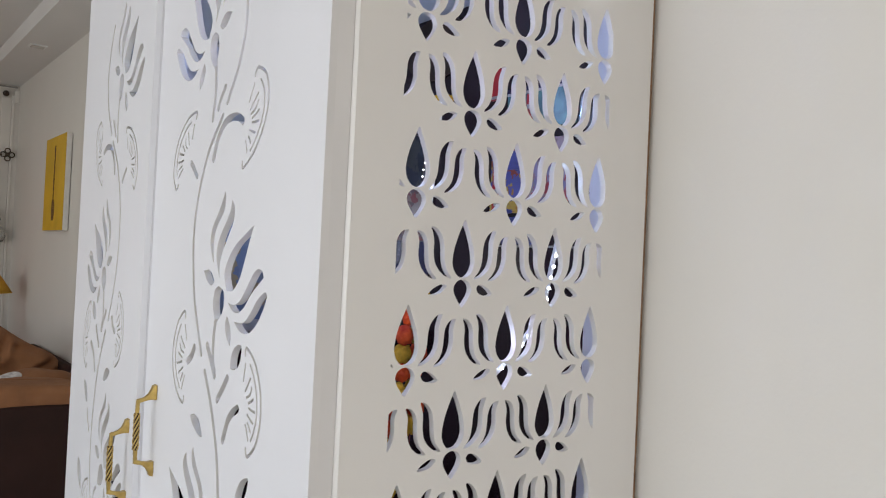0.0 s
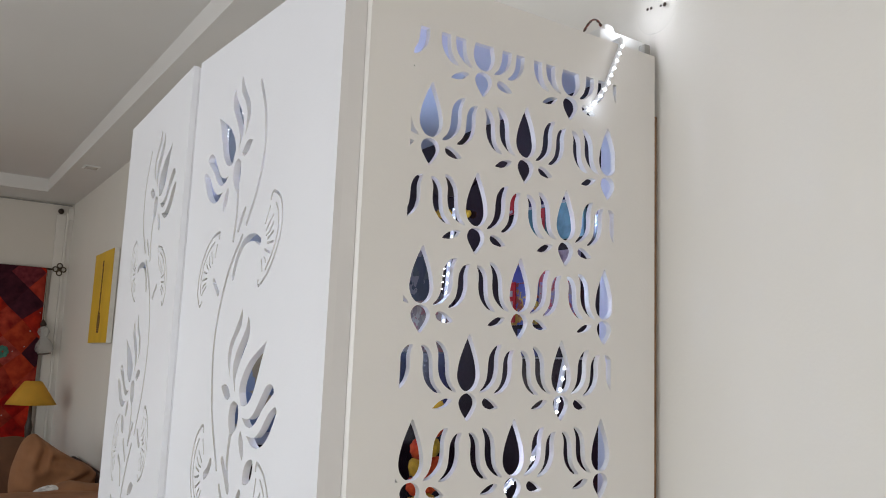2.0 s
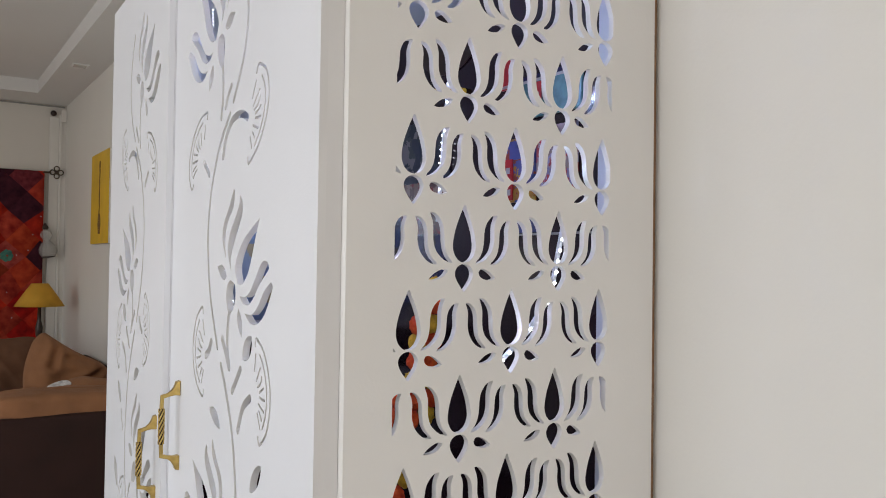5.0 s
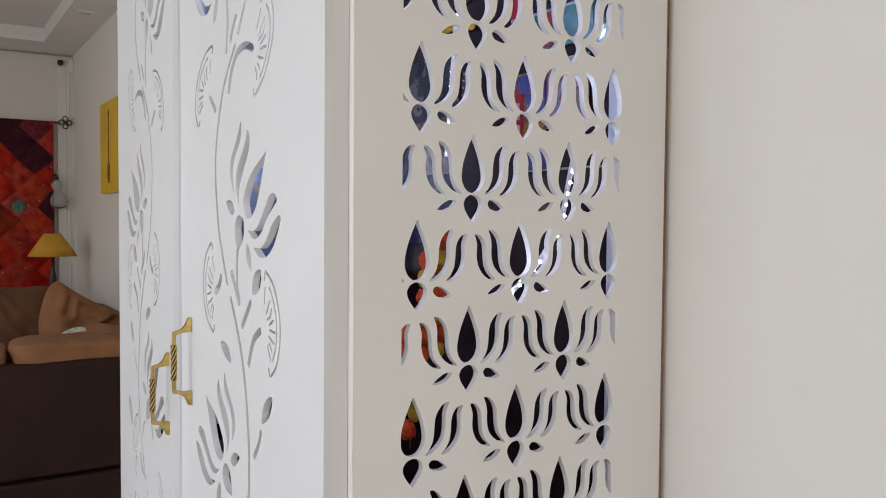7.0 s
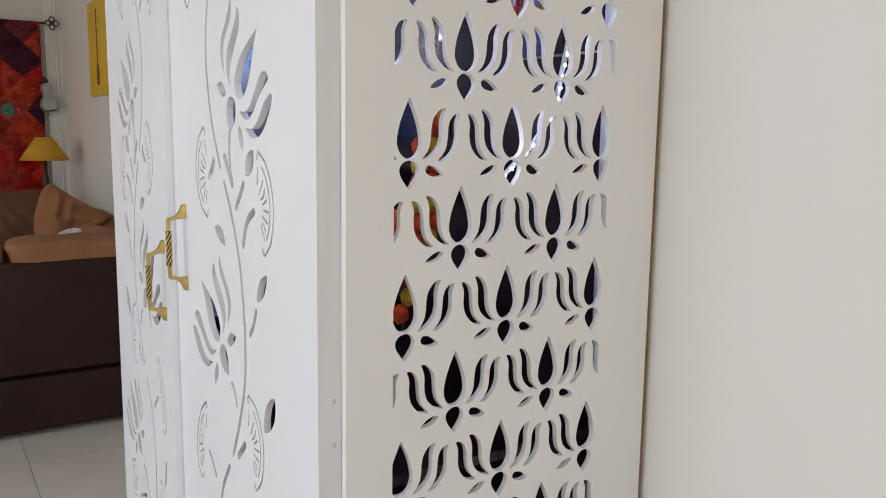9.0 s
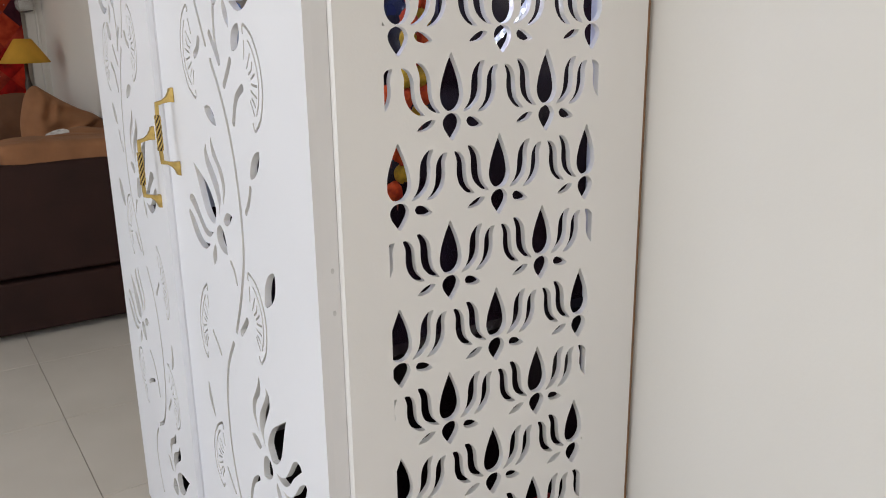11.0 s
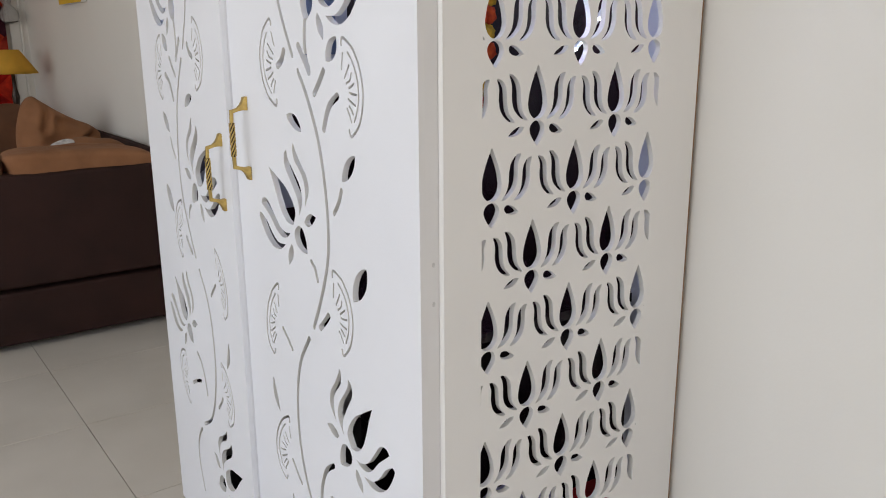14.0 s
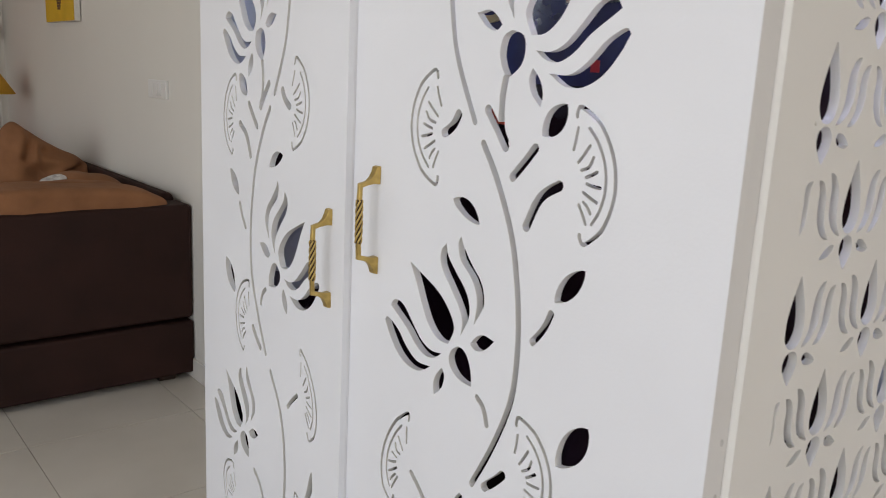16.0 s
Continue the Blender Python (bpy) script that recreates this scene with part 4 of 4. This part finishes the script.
form = pillow((0.25, 0.17, 0.178), 0.5, 0.014, 6.0, 30)
for v in form.verts:
    v.co.x += 0.5 * v.co.z
heap = part("folded_cloth", form, LAVENDER, None, smooth=True)
heap.location = (0.262, 0.128, 0.357)
tagged(heap, "soft heap of lavender cloth on the inner ledge", "cloth")
folded("folded_cloth", (0.445, 0.040, 0.270), (0.56, 0.143, 0.372), BEIGE, "folded beige cloth on the inner ledge", "cloth")
folded("folded_cloth", (0.455, 0.060, 0.372), (0.55, 0.140, 0.400), RED_CLOTH, "folded dark red cloth on a beige one", "cloth")

# ---- the strip of diodes over the panel's top and down behind it
strip = thing("light_strip", "flexible strip of lit cool-white diodes", "light strip")
PATH_A = [(0.545, 0.05, 2.062), (0.535, 0.0, 2.060), (0.529, -0.006, 2.042), (0.512, -0.006, 2.003), (0.495, -0.006, 1.964), (0.478, -0.004, 1.938), (0.466, 0.004, 1.922), (0.462, 0.013, 1.912)]
PATH_I = [(0.459, 0.034, 1.555), (0.452, 0.038, 1.50), (0.446, 0.045, 1.45), (0.437, 0.048, 1.393), (0.388, 0.048, 1.335), (0.340, 0.048, 1.295), (0.305, 0.048, 1.27)]


def dense(points, step):
    pts, out, carry = [Vector(p) for p in points], [], 0.0
    for a, b in zip(pts, pts[1:]):
        d = carry
        while d < (b - a).length:
            out.append(a.lerp(b, d / (b - a).length))
            d += step
        carry = d - (b - a).length
    return out


part("tape", sweep(PATH_A, 0.0042, 8), STRIP, strip)
part("tape", sweep(PATH_I, 0.0042, 8), STRIP, strip)
diode_bm = bmesh.new()
bmesh.ops.create_icosphere(diode_bm, subdivisions=1, radius=0.0029)
diode = part("diode", diode_bm, DIODE, strip)
for i, p in enumerate(dense(PATH_A[2:], 0.016) + dense(PATH_I, 0.018)):
    ob = diode if not i else link_mesh("diode", diode.data, None, strip)
    ob.location = p + Vector((0, -0.0045, 0))
PATH_B = [(0.40, 0.30, 1.78), (0.389, 0.30, 1.64), (0.38, 0.30, 1.52)]
PATH_C = [(x, FAR - 0.034, z) for x, z in ((0.33, 1.98), (0.32, 1.76), (0.255, 1.58), (0.268, 1.50), (0.308, 1.37), (0.34, 1.25))]
PATH_D = [(0.588, 0.607, 1.74), (0.588, 0.613, 1.695), (0.588, 0.622, 1.65)]
PATH_E = [(0.12, 0.70, 2.026), (0.147, 0.91, 2.026), (0.19, 1.04, 2.026)]
small_bm = bmesh.new()
bmesh.ops.create_icosphere(small_bm, subdivisions=1, radius=0.0019)
small = bpy.data.meshes.new("diode")
small_bm.to_mesh(small)
small.materials.append(DIODE)
strip_in = thing("light_strip", "strips of lit diodes inside the cabinet, two of them added", "light strip")
part("tape", sweep(PATH_B, 0.0042, 8), STRIP, strip_in)
part("tape", sweep(PATH_C, 0.0042, 8), STRIP, strip_in)
part("tape", sweep(PATH_D, 0.0014, 6), DARK_WOOD, strip_in)
# G and H: added strips, put where the fill lamps stand
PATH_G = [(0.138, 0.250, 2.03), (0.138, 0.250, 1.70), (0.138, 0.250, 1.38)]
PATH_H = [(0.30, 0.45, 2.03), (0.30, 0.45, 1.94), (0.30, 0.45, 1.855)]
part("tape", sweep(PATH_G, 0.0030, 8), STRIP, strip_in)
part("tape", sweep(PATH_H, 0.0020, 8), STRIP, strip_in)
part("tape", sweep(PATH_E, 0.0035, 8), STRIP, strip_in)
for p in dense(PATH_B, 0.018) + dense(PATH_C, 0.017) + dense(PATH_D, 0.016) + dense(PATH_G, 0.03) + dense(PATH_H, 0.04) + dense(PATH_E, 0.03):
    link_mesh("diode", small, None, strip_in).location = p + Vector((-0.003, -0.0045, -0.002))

# ---- on top of the cabinet
driver = thing("lamp_driver", "small white plastic driver box on the cabinet top", "driver box")
box_part("case", (0.515, 0.03, TOP_SIDE), (0.625, 0.085, TOP_SIDE + 0.038), PLASTIC, driver, "", 0.003)
dome = part("cap", lathe([(0.017, 0), (0.017, 0.008), (0.014, 0.017), (0.008, 0.022), (0.0, 0.023)], 20), PLASTIC, driver, smooth=True)
dome.location = (0.555, 0.058, TOP_SIDE + 0.038)
wire = thing("wire", "pair of twisted red-brown and dark wires to the driver box", "wire")
for k, mat in enumerate((WIRE, DARK_WOOD)):
    run = []
    for q in range(49):
        f = q / 48
        a = 2 * math.pi * (5.5 * f + k / 2)
        run.append((0.480 + 0.076 * f + 0.0015 * math.cos(a), 0.050 + 0.007 * f + 0.0015 * math.sin(a), TOP_SIDE + 0.003 + 0.044 * math.sin(math.pi * f**1.25) ** 0.8 + 0.026 * f))
    part("strand", sweep(run, 0.0014, 6), mat, wire, smooth=True)
disc = thing("clear_disc", "round clear plastic disc with small holes against the wall", "disc")
plate = part("plate", lathe([(0.0465, 0.0), (0.0475, 0.0008), (0.0475, 0.0018), (0.0465, 0.0025)], 40), clear, disc)
plate.matrix_world = pose(0.6335, 0.005, 2.147, 0, -90, 0)
plate.visible_shadow = False
for up, dx, size in ((0.000, -0.021, 0.0040), (0.0005, -0.012, 0.0024), (0.004, 0.011, 0.0028), (0.005, 0.020, 0.0028)):
    dot = part("hole", lathe([(size, 0), (size, 0.0008)], 12), DARK_WOOD, disc)
    dot.matrix_world = plate.matrix_world @ pose(up, dx, 0.0026)
box_part("foot", (0.630, 0.012, TOP_SIDE - 0.004), (0.6365, 0.020, 2.102), clear, disc)
tagged(box_part("clip", (0.608, 0.010, TOP_SIDE), (0.621, 0.026, TOP_SIDE + 0.024), GREY_PLASTIC, None, "", 0.001), "small grey plastic clip on the cabinet top", "clip")

# ---------------------------------------------------------------- the sitting corner
sofa = thing("sofa", "large dark brown sofa with tan suede cushions along the wall", "sofa")
SX, SN, SF = -0.75, 2.88, 5.05
box_part("side_panel", (SX, SN, 0.277), (0.634, SN + 0.16, 0.773), LEATHER, sofa, "dark brown leatherette arm side", 0.018, 3)
box_part("base_panel", (SX, SN - 0.004, 0.028), (0.634, SN + 0.16, 0.264), LEATHER, sofa, "dark brown leatherette base", 0.012, 3)
box_part("back", (0.565, SN + 0.165, 0.075), (0.628, SF, 0.80), LEATHER, sofa, "dark brown back along the wall", 0.03, 3)
box_part("seat_base", (SX, SN + 0.165, 0.075), (0.56, SF, 0.34), LEATHER, sofa, "", 0.012, 3)
box_part("far_arm", (SX, SF + 0.004, 0.075), (0.628, SF + 0.22, 0.76), SUEDE_DARK, sofa, "", 0.05, 4)
for x, y in ((0.525, SN + 0.07), (SX + 0.08, SN + 0.07), (0.525, SF + 0.1), (SX + 0.08, SF + 0.1)):
    bm = bmesh.new()
    bmesh.ops.create_cone(bm, cap_ends=True, segments=4, radius1=0.050, radius2=0.062, depth=0.08, matrix=pose(0, 0, 0.04, 0, 0, 45))
    part("foot", bm, DARK_WOOD, sofa).location = (x, y, 0)
for x, w, h, z in ((0.226, 0.690, 0.160, 0.784), (-0.433, 0.630, 0.140, 0.780)):
    form = pillow((w, 0.31, h), 0.30, 0.017, 3.0 + w, 44)
    for v in form.verts:
        fall = max(0.0, (v.co.x / w - 0.02) / 0.48) if x > 0 else 0.0
        v.co.z = -h / 2 + (v.co.z + h / 2) * (1 - 0.45 * fall * fall)
    pad = part("arm_pad", form, SUEDE, sofa, "tan suede pad over the arm", smooth=True)
    pad.location = (x, SN + 0.162, z)
for i, (x, y, w) in enumerate(((-0.10, 3.66, 0.92), (-0.10, 4.52, 0.92))):
    seat = part("seat_cushion", pillow((1.14, 0.84, 0.22), 0.35, 0.014, 7.0 + i), SUEDE_DARK, sofa, "darker suede seat cushion", smooth=True)
    seat.location = (x, y, 0.44)


def loose(m, w, h, t, seed, mat, label):
    ob = part("cushion", cushion(w, h, t, 0.010, seed), mat, None, "", smooth=True)
    ob.matrix_world = m
    return tagged(ob, label, "cushion", "cushions on the sofa")


BIG = ((0.19, 0.58), (0.14, 0.69), (0.135, 0.80), (0.155, 0.90), (0.187, 0.985), (0.234, 1.022), (0.288, 0.988), (0.37, 0.930), (0.455, 0.880), (0.535, 0.842), (0.592, 0.780), (0.600, 0.70), (0.57, 0.60), (0.38, 0.56))
tagged(part("cushion", slumped(BIG, (0.33, 0.76), 4.04, 4.36, 2.0, (((0.262, 0.85, 0.300, 0.965), 0.030, 0.018), ((0.345, 0.884, 0.455, 0.868), 0.040, 0.022), ((0.585, 0.825, 0.40, 0.735), 0.040, 0.016), ((0.20, 0.70, 0.30, 0.66), 0.02, 0.02))), SUEDE, None, smooth=True),
       "big tan suede cushion slumped against the sofa back", "cushion", "cushions on the sofa")
SMALL = ((0.16, 0.66), (0.185, 0.77), (0.25, 0.828), (0.33, 0.849), (0.41, 0.836), (0.48, 0.826), (0.545, 0.780), (0.56, 0.69), (0.45, 0.62), (0.26, 0.61))
tagged(part("cushion", slumped(SMALL, (0.36, 0.74), 3.36, 3.66, 5.0, (((0.22, 0.80, 0.34, 0.76), 0.014, 0.016),)), SUEDE, None, smooth=True), "slumped tan suede cushion by the arm", "cushion", "cushions on the sofa")
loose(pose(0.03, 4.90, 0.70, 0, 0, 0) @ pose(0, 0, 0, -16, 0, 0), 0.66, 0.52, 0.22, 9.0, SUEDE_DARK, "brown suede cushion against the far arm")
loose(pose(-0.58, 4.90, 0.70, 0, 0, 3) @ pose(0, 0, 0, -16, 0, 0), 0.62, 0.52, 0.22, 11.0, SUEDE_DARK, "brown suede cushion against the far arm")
cloth = part("folded_towel", pillow((0.12, 0.08, 0.03), 0.6, 0.012, 4.0, 18), STRIPE, None, smooth=True)
cloth.matrix_world = pose(0.170, 3.205, 0.852, 8, -10, 20)
tagged(cloth, "small crumpled white and grey striped cloth on the cushion", "cloth")

# ---- lamp with a mustard shade; its unseen pole is added down to the floor
lamp = thing("shaded_lamp", "dark turned wood lamp with a mustard fabric shade", "lamp")
LX, LY = 0.384, 5.60
pole = part("pole", lathe([(0.13, 0), (0.13, 0.02), (0.03, 0.04), (0.018, 0.1), (0.018, 0.6), (0.028, 0.66), (0.034, 0.72), (0.02, 0.78), (0.014, 0.84), (0.022, 0.90), (0.026, 0.95), (0.014, 1.0), (0.010, 1.15)], 20), DARK_WOOD, lamp, smooth=True)
pole.location = (LX, LY, 0)
bm = bmesh.new()
n = 40
rings = [[bm.verts.new((r * math.cos(2 * math.pi * k / n), r * math.sin(2 * math.pi * k / n), z)) for k in range(n)] for r, z in ((0.1675, 1.104), (0.1135, 1.186), (0.0575, 1.268), (0.0545, 1.268), (0.1105, 1.186), (0.1645, 1.104))]
for a, b in zip(rings, rings[1:] + rings[:1]):
    for k in range(n):
        bm.faces.new((a[k], a[(k + 1) % n], b[(k + 1) % n], b[k]))
shade = part("shade", bm, SHADE, lamp, "mustard yellow conical shade", smooth=True)
shade.location = (LX, LY, 0)
part("spider", sweep([(LX - 0.058, LY, 1.262), (LX, LY, 1.15), (LX + 0.058, LY, 1.262)], 0.003, 6), IRON, lamp)

# ---- yellow canvas on the wall
painting = thing("painting", "square yellow canvas with a thin dark brush motif", "painting")
PY0, PY1, PZ0, PZ1 = 4.36, 4.93, 1.548, 2.142
box_part("canvas", (EAST - 0.036, PY0, PZ0), (EAST - 0.003, PY1, PZ1), CANVAS, painting, "", 0.006)
box_part("painted_face", (EAST - 0.0385, PY0 + 0.002, PZ0 + 0.002), (EAST - 0.0362, PY1 - 0.002, PZ1 - 0.002), YELLOW, painting)
bm = bmesh.new()
random.seed(5)
for i in range(26):
    z = PZ1 - 0.06 - i * 0.0135
    box(bm, (EAST - 0.0405, 4.645 - random.uniform(0.007, 0.017), z - 0.0150), (EAST - 0.0387 - 0.0003 * (i % 2), 4.645 + random.uniform(0.007, 0.017), z))
part("stroke", bm, INK, painting)
bm = bmesh.new()
for i in range(9):
    z = PZ0 + 0.065 + i * 0.0145
    w = 0.026 + 0.022 * math.sin(math.pi * (i + 0.6) / 9.2)
    box(bm, (EAST - 0.0405, 4.645 - w, z), (EAST - 0.0387 - 0.0003 * (i % 2), 4.645 + w * 0.8, z + 0.0130))
part("block", bm, INK, painting)

# ---- switch plate and ceiling fitting
plate = thing("switch_plate", "white plastic switch plate on the wall", "switch")
box_part("frame", (EAST - 0.012, 3.125, 1.196), (EAST, 3.345, 1.275), PLASTIC, plate, "", 0.002)
for i in range(4):
    box_part("rocker", (EAST - 0.0150, 3.137 + i * 0.05, 1.208), (EAST - 0.0122, 3.137 + i * 0.05 + 0.044, 1.263), PLASTIC, plate, "", 0.001)
fitting = thing("ceiling_light", "flat white ceiling fitting, unlit", "ceiling light")
box_part("body", (0.425, 4.66, SOFFIT - 0.007), (0.525, 4.76, SOFFIT), PLASTIC, fitting, "", 0.003)
box_part("diffuser", (0.437, 4.672, SOFFIT - 0.0095), (0.513, 4.748, SOFFIT - 0.0072), GLASS_WHITE, fitting)

# ---- red patchwork hanging on its rod
hanging = thing("patchwork_hanging", "red and maroon patchwork cloth hanging from an iron rod", "wall hanging")
HX0, HX1, HZ0, HZ1 = -1.20, 0.478, 0.30, 2.150
random.seed(11)


def drape(x, z):
    return NORTH - 0.055 + 0.012 * math.sin(9 * x + 0.6 * z) + 0.006 * noise.noise(Vector((4 * x, 0, 3 * z)))


def cloth_sheet(quad, lift, thick):
    bm, grid = bmesh.new(), []
    n = max(8, round(abs(quad[1][0] - quad[0][0]) * 24))
    (a, b, c, d) = quad
    for i in range(n + 1):
        row = []
        for k in range(n + 1):
            u, v = i / n, k / n
            x = (a[0] * (1 - u) + b[0] * u) * (1 - v) + (d[0] * (1 - u) + c[0] * u) * v
            z = (a[1] * (1 - u) + b[1] * u) * (1 - v) + (d[1] * (1 - u) + c[1] * u) * v
            x, z = x + (0.030 * noise.noise(Vector((7 * x, 7 * z, 2))) if abs(x - HX0) > 0.02 and abs(x - HX1) > 0.02 else 0), z + (0.030 * noise.noise(Vector((7 * x, 7 * z, 9))) if abs(z - HZ0) > 0.02 and abs(z - HZ1) > 0.02 else 0)
            puff = 0.004 * math.sin(math.pi * u) * math.sin(math.pi * v)
            row.append(bm.verts.new((x, drape(x, z) - lift - puff, z)))
        grid.append(row)
    faces = [bm.faces.new((grid[i][k], grid[i + 1][k], grid[i + 1][k + 1], grid[i][k + 1])) for i in range(n) for k in range(n)]
    ex = bmesh.ops.extrude_face_region(bm, geom=faces)
    for v in ex["geom"]:
        if isinstance(v, bmesh.types.BMVert):
            v.co.y += thick
    return bm


def patch_sheet(poly):
    """One quilted patch: its edges sewn down, its middle a little puffed."""
    rim = []
    for p, q in zip(poly, poly[1:] + poly[:1]):
        rim.extend(p.lerp(q, j / 4) for j in range(4))
    mid = sum(rim, Vector((0, 0))) / len(rim)
    bm, rows = bmesh.new(), []
    for f, puff in ((1.0, 0.0), (0.9, 0.004), (0.5, 0.007)):
        rows.append([bm.verts.new((p.x, drape(p.x, p.y) - puff, p.y)) for p in (mid.lerp(r, f) for r in rim)])
    hub, n = bm.verts.new((mid.x, drape(mid.x, mid.y) - 0.008, mid.y)), len(rim)
    for one, two in zip(rows, rows[1:]):
        for k in range(n):
            bm.faces.new((one[k], one[(k + 1) % n], two[(k + 1) % n], two[k]))
    for k in range(n):
        bm.faces.new((rows[-1][k], rows[-1][(k + 1) % n], hub))
    return bm


DIAMOND = 0.125
KNOTS = {(i, k): Vector((0.225 + DIAMOND * i + random.uniform(-0.022, 0.022), 1.47 + DIAMOND * k + random.uniform(-0.022, 0.022))) for i in range(-14, 5) for k in range(-12, 9)}
CHOSEN = {(0, 4): MAROON, (1, 3): MAROON, (-1, 5): MAROON, (0, 6): MAROON, (1, 5): MAUVE_CLOTH, (0, 0): ROSE_CLOTH, (2, 0): MAROON, (1, -1): RUST_CLOTH, (-1, -1): BROWN_CLOTH, (-2, 0): RUST_CLOTH, (1, 1): RUST_CLOTH, (-2, 4): RUST_CLOTH, (2, 2): RED[1]}
for i in range(-12, 4):
    for k in range(-10, 7):
        if (i + k) % 2:
            continue
        poly = [KNOTS[i + 1, k], KNOTS[i, k + 1], KNOTS[i - 1, k], KNOTS[i, k - 1]]
        for axis, value, above in ((0, HX0, True), (0, HX1, False), (1, HZ0, True), (1, HZ1, False)):
            poly = clip(poly, axis, value, above) if len(poly) > 2 else []
        if len(poly) > 2:
            lot = random.random()
            part("patch", patch_sheet(poly), CHOSEN.get((i, k), RUST_CLOTH if lot < 0.08 else RED[random.randrange(4)]), hanging, smooth=True)
part("backing", cloth_sheet(((HX0, HZ0), (HX1, HZ0), (HX1, HZ1), (HX0, HZ1)), -0.010, 0.004), RED[2], hanging)
bm = bmesh.new()
for k in range(7):
    o = 2 * math.pi * k / 7
    bmesh.ops.create_icosphere(bm, subdivisions=1, radius=0.024, matrix=Matrix.Translation((0.225 + 0.028 * math.cos(o), drape(0.225, 1.47) - 0.009, 1.47 + 0.028 * math.sin(o))) @ Matrix.Diagonal((1, 0.25, 1, 1)))
random.seed(21)
for i in range(12):
    x, z = random.uniform(0.0, 0.46), random.uniform(0.9, 2.1)
    dot = part("sequin", lathe([(0.0045, 0), (0.0045, 0.001)], 8), POSTER_WHITE, hanging)
    dot.matrix_world = pose(x, drape(x, z) - 0.0065, z, 90)
part("flower", bm, TEAL, hanging, "teal embroidered flower")
rod = thing("curtain_rod", "dark iron rod with a four-petal finial", "curtain rod")
part("bar", sweep([(x, NORTH - 0.036, 2.146) for x in (-1.4, -0.4, 0.5, 0.53)], 0.008), IRON, rod)
for k in range(4):
    o = math.pi / 2 * k
    loop = [(0.566 + 0.030 * math.cos(o) + 0.019 * math.cos(o + a), NORTH - 0.07, 2.146 + 0.030 * math.sin(o) + 0.019 * math.sin(o + a)) for a in [2 * math.pi * q / 16 for q in range(17)]]
    part("petal", sweep(loop, 0.0048, 8), IRON, rod, smooth=True)
part("boss", lathe([(0.0, -0.014), (0.012, -0.008), (0.014, 0), (0.012, 0.008), (0.0, 0.014)], 14), IRON, rod, smooth=True).location = (0.566, NORTH - 0.07, 2.146)
part("bracket", sweep([(0.47, NORTH, 2.118), (0.47, NORTH - 0.05, 2.123), (0.47, NORTH - 0.07, 2.144)], 0.007), IRON, rod)
stop = part("rail_stop", lathe([(0.0, -0.02), (0.020, -0.012), (0.024, 0), (0.020, 0.012), (0.0, 0.02)], 16), DARK_WOOD, None, smooth=True)
stop.matrix_world = pose(0.540, NORTH - 0.02, 2.630, 90)
tagged(stop, "small dark round knob on the wall near the ceiling", "knob")
orn = thing("hanging_ornament", "gourd-shaped milky glass ornament with a dark cap", "ornament")
GOURD = [(0.004, 0.0), (0.048, 0.010), (0.068, 0.045), (0.064, 0.085), (0.042, 0.120), (0.021, 0.138), (0.030, 0.152), (0.046, 0.182), (0.036, 0.214), (0.012, 0.232)]
body = part("body", lathe(GOURD + [(max(r - 0.002, 0.001), z) for r, z in reversed(GOURD)], 28), thin_glass, orn, "clear two-lobed glass", smooth=True)
body.matrix_world = pose(0.520, NORTH - 0.085, 1.455, 0, -7, 0)
cap = part("cap", lathe([(0.020, 0.0), (0.026, 0.012), (0.012, 0.04), (0.0, 0.055)], 16), DARK_WOOD, orn, smooth=True)
cap.matrix_world = pose(0.492, NORTH - 0.085, 1.684, 0, -7, 0)
part("string", sweep([(0.486, NORTH - 0.085, 1.735), (0.483, NORTH - 0.075, 1.95), (0.480, NORTH - 0.07, 2.146)], 0.0012, 6), IRON, orn)
part("band", lathe([(0.046, 0.0), (0.051, 0.004), (0.050, 0.009)], 20), DARK_WOOD, orn).matrix_world = pose(0.519, NORTH - 0.085, 1.462, 0, -7, 0)

# ---------------------------------------------------------------- tiled floor, tile by tile
floor = structure("floor", wall_boxes([((WEST - T, SOUTH - T, -0.06), (EAST + T, NORTH + T, -0.003))]), GROUT, "large beige vitrified floor tiles with dark joints")
SIZE, GAP, JX, JY = 0.6, 0.0032, -0.114, 0.745
tile_meshes = {}


def tile_mesh(w, d):
    key = (round(w, 3), round(d, 3))
    if key not in tile_meshes:
        me = bpy.data.meshes.new("tile")
        bm = bmesh.new()
        box(bm, (0, 0, -0.004), (w, d, 0.0))
        bmesh.ops.bevel(bm, geom=[e for e in bm.edges if all(v.co.z > -0.001 for v in e.verts)], offset=0.0008, segments=1, affect="EDGES")
        bm.to_mesh(me)
        bm.free()
        me.materials.append(TILE)
        tile_meshes[key] = me
    return tile_meshes[key]


for i in range(-6, 3):
    for k in range(-7, 11):
        x0, x1 = max(JX + SIZE * i + GAP / 2, WEST), min(JX + SIZE * (i + 1) - GAP / 2, EAST)
        y0, y1 = max(JY + SIZE * k + GAP / 2, SOUTH), min(JY + SIZE * (k + 1) - GAP / 2, NORTH)
        if x1 - x0 > 0.02 and y1 - y0 > 0.02:
            ob = link_mesh("tile", tile_mesh(x1 - x0, y1 - y0), None, floor)
            ob.location = (x0, y0, 0.0)
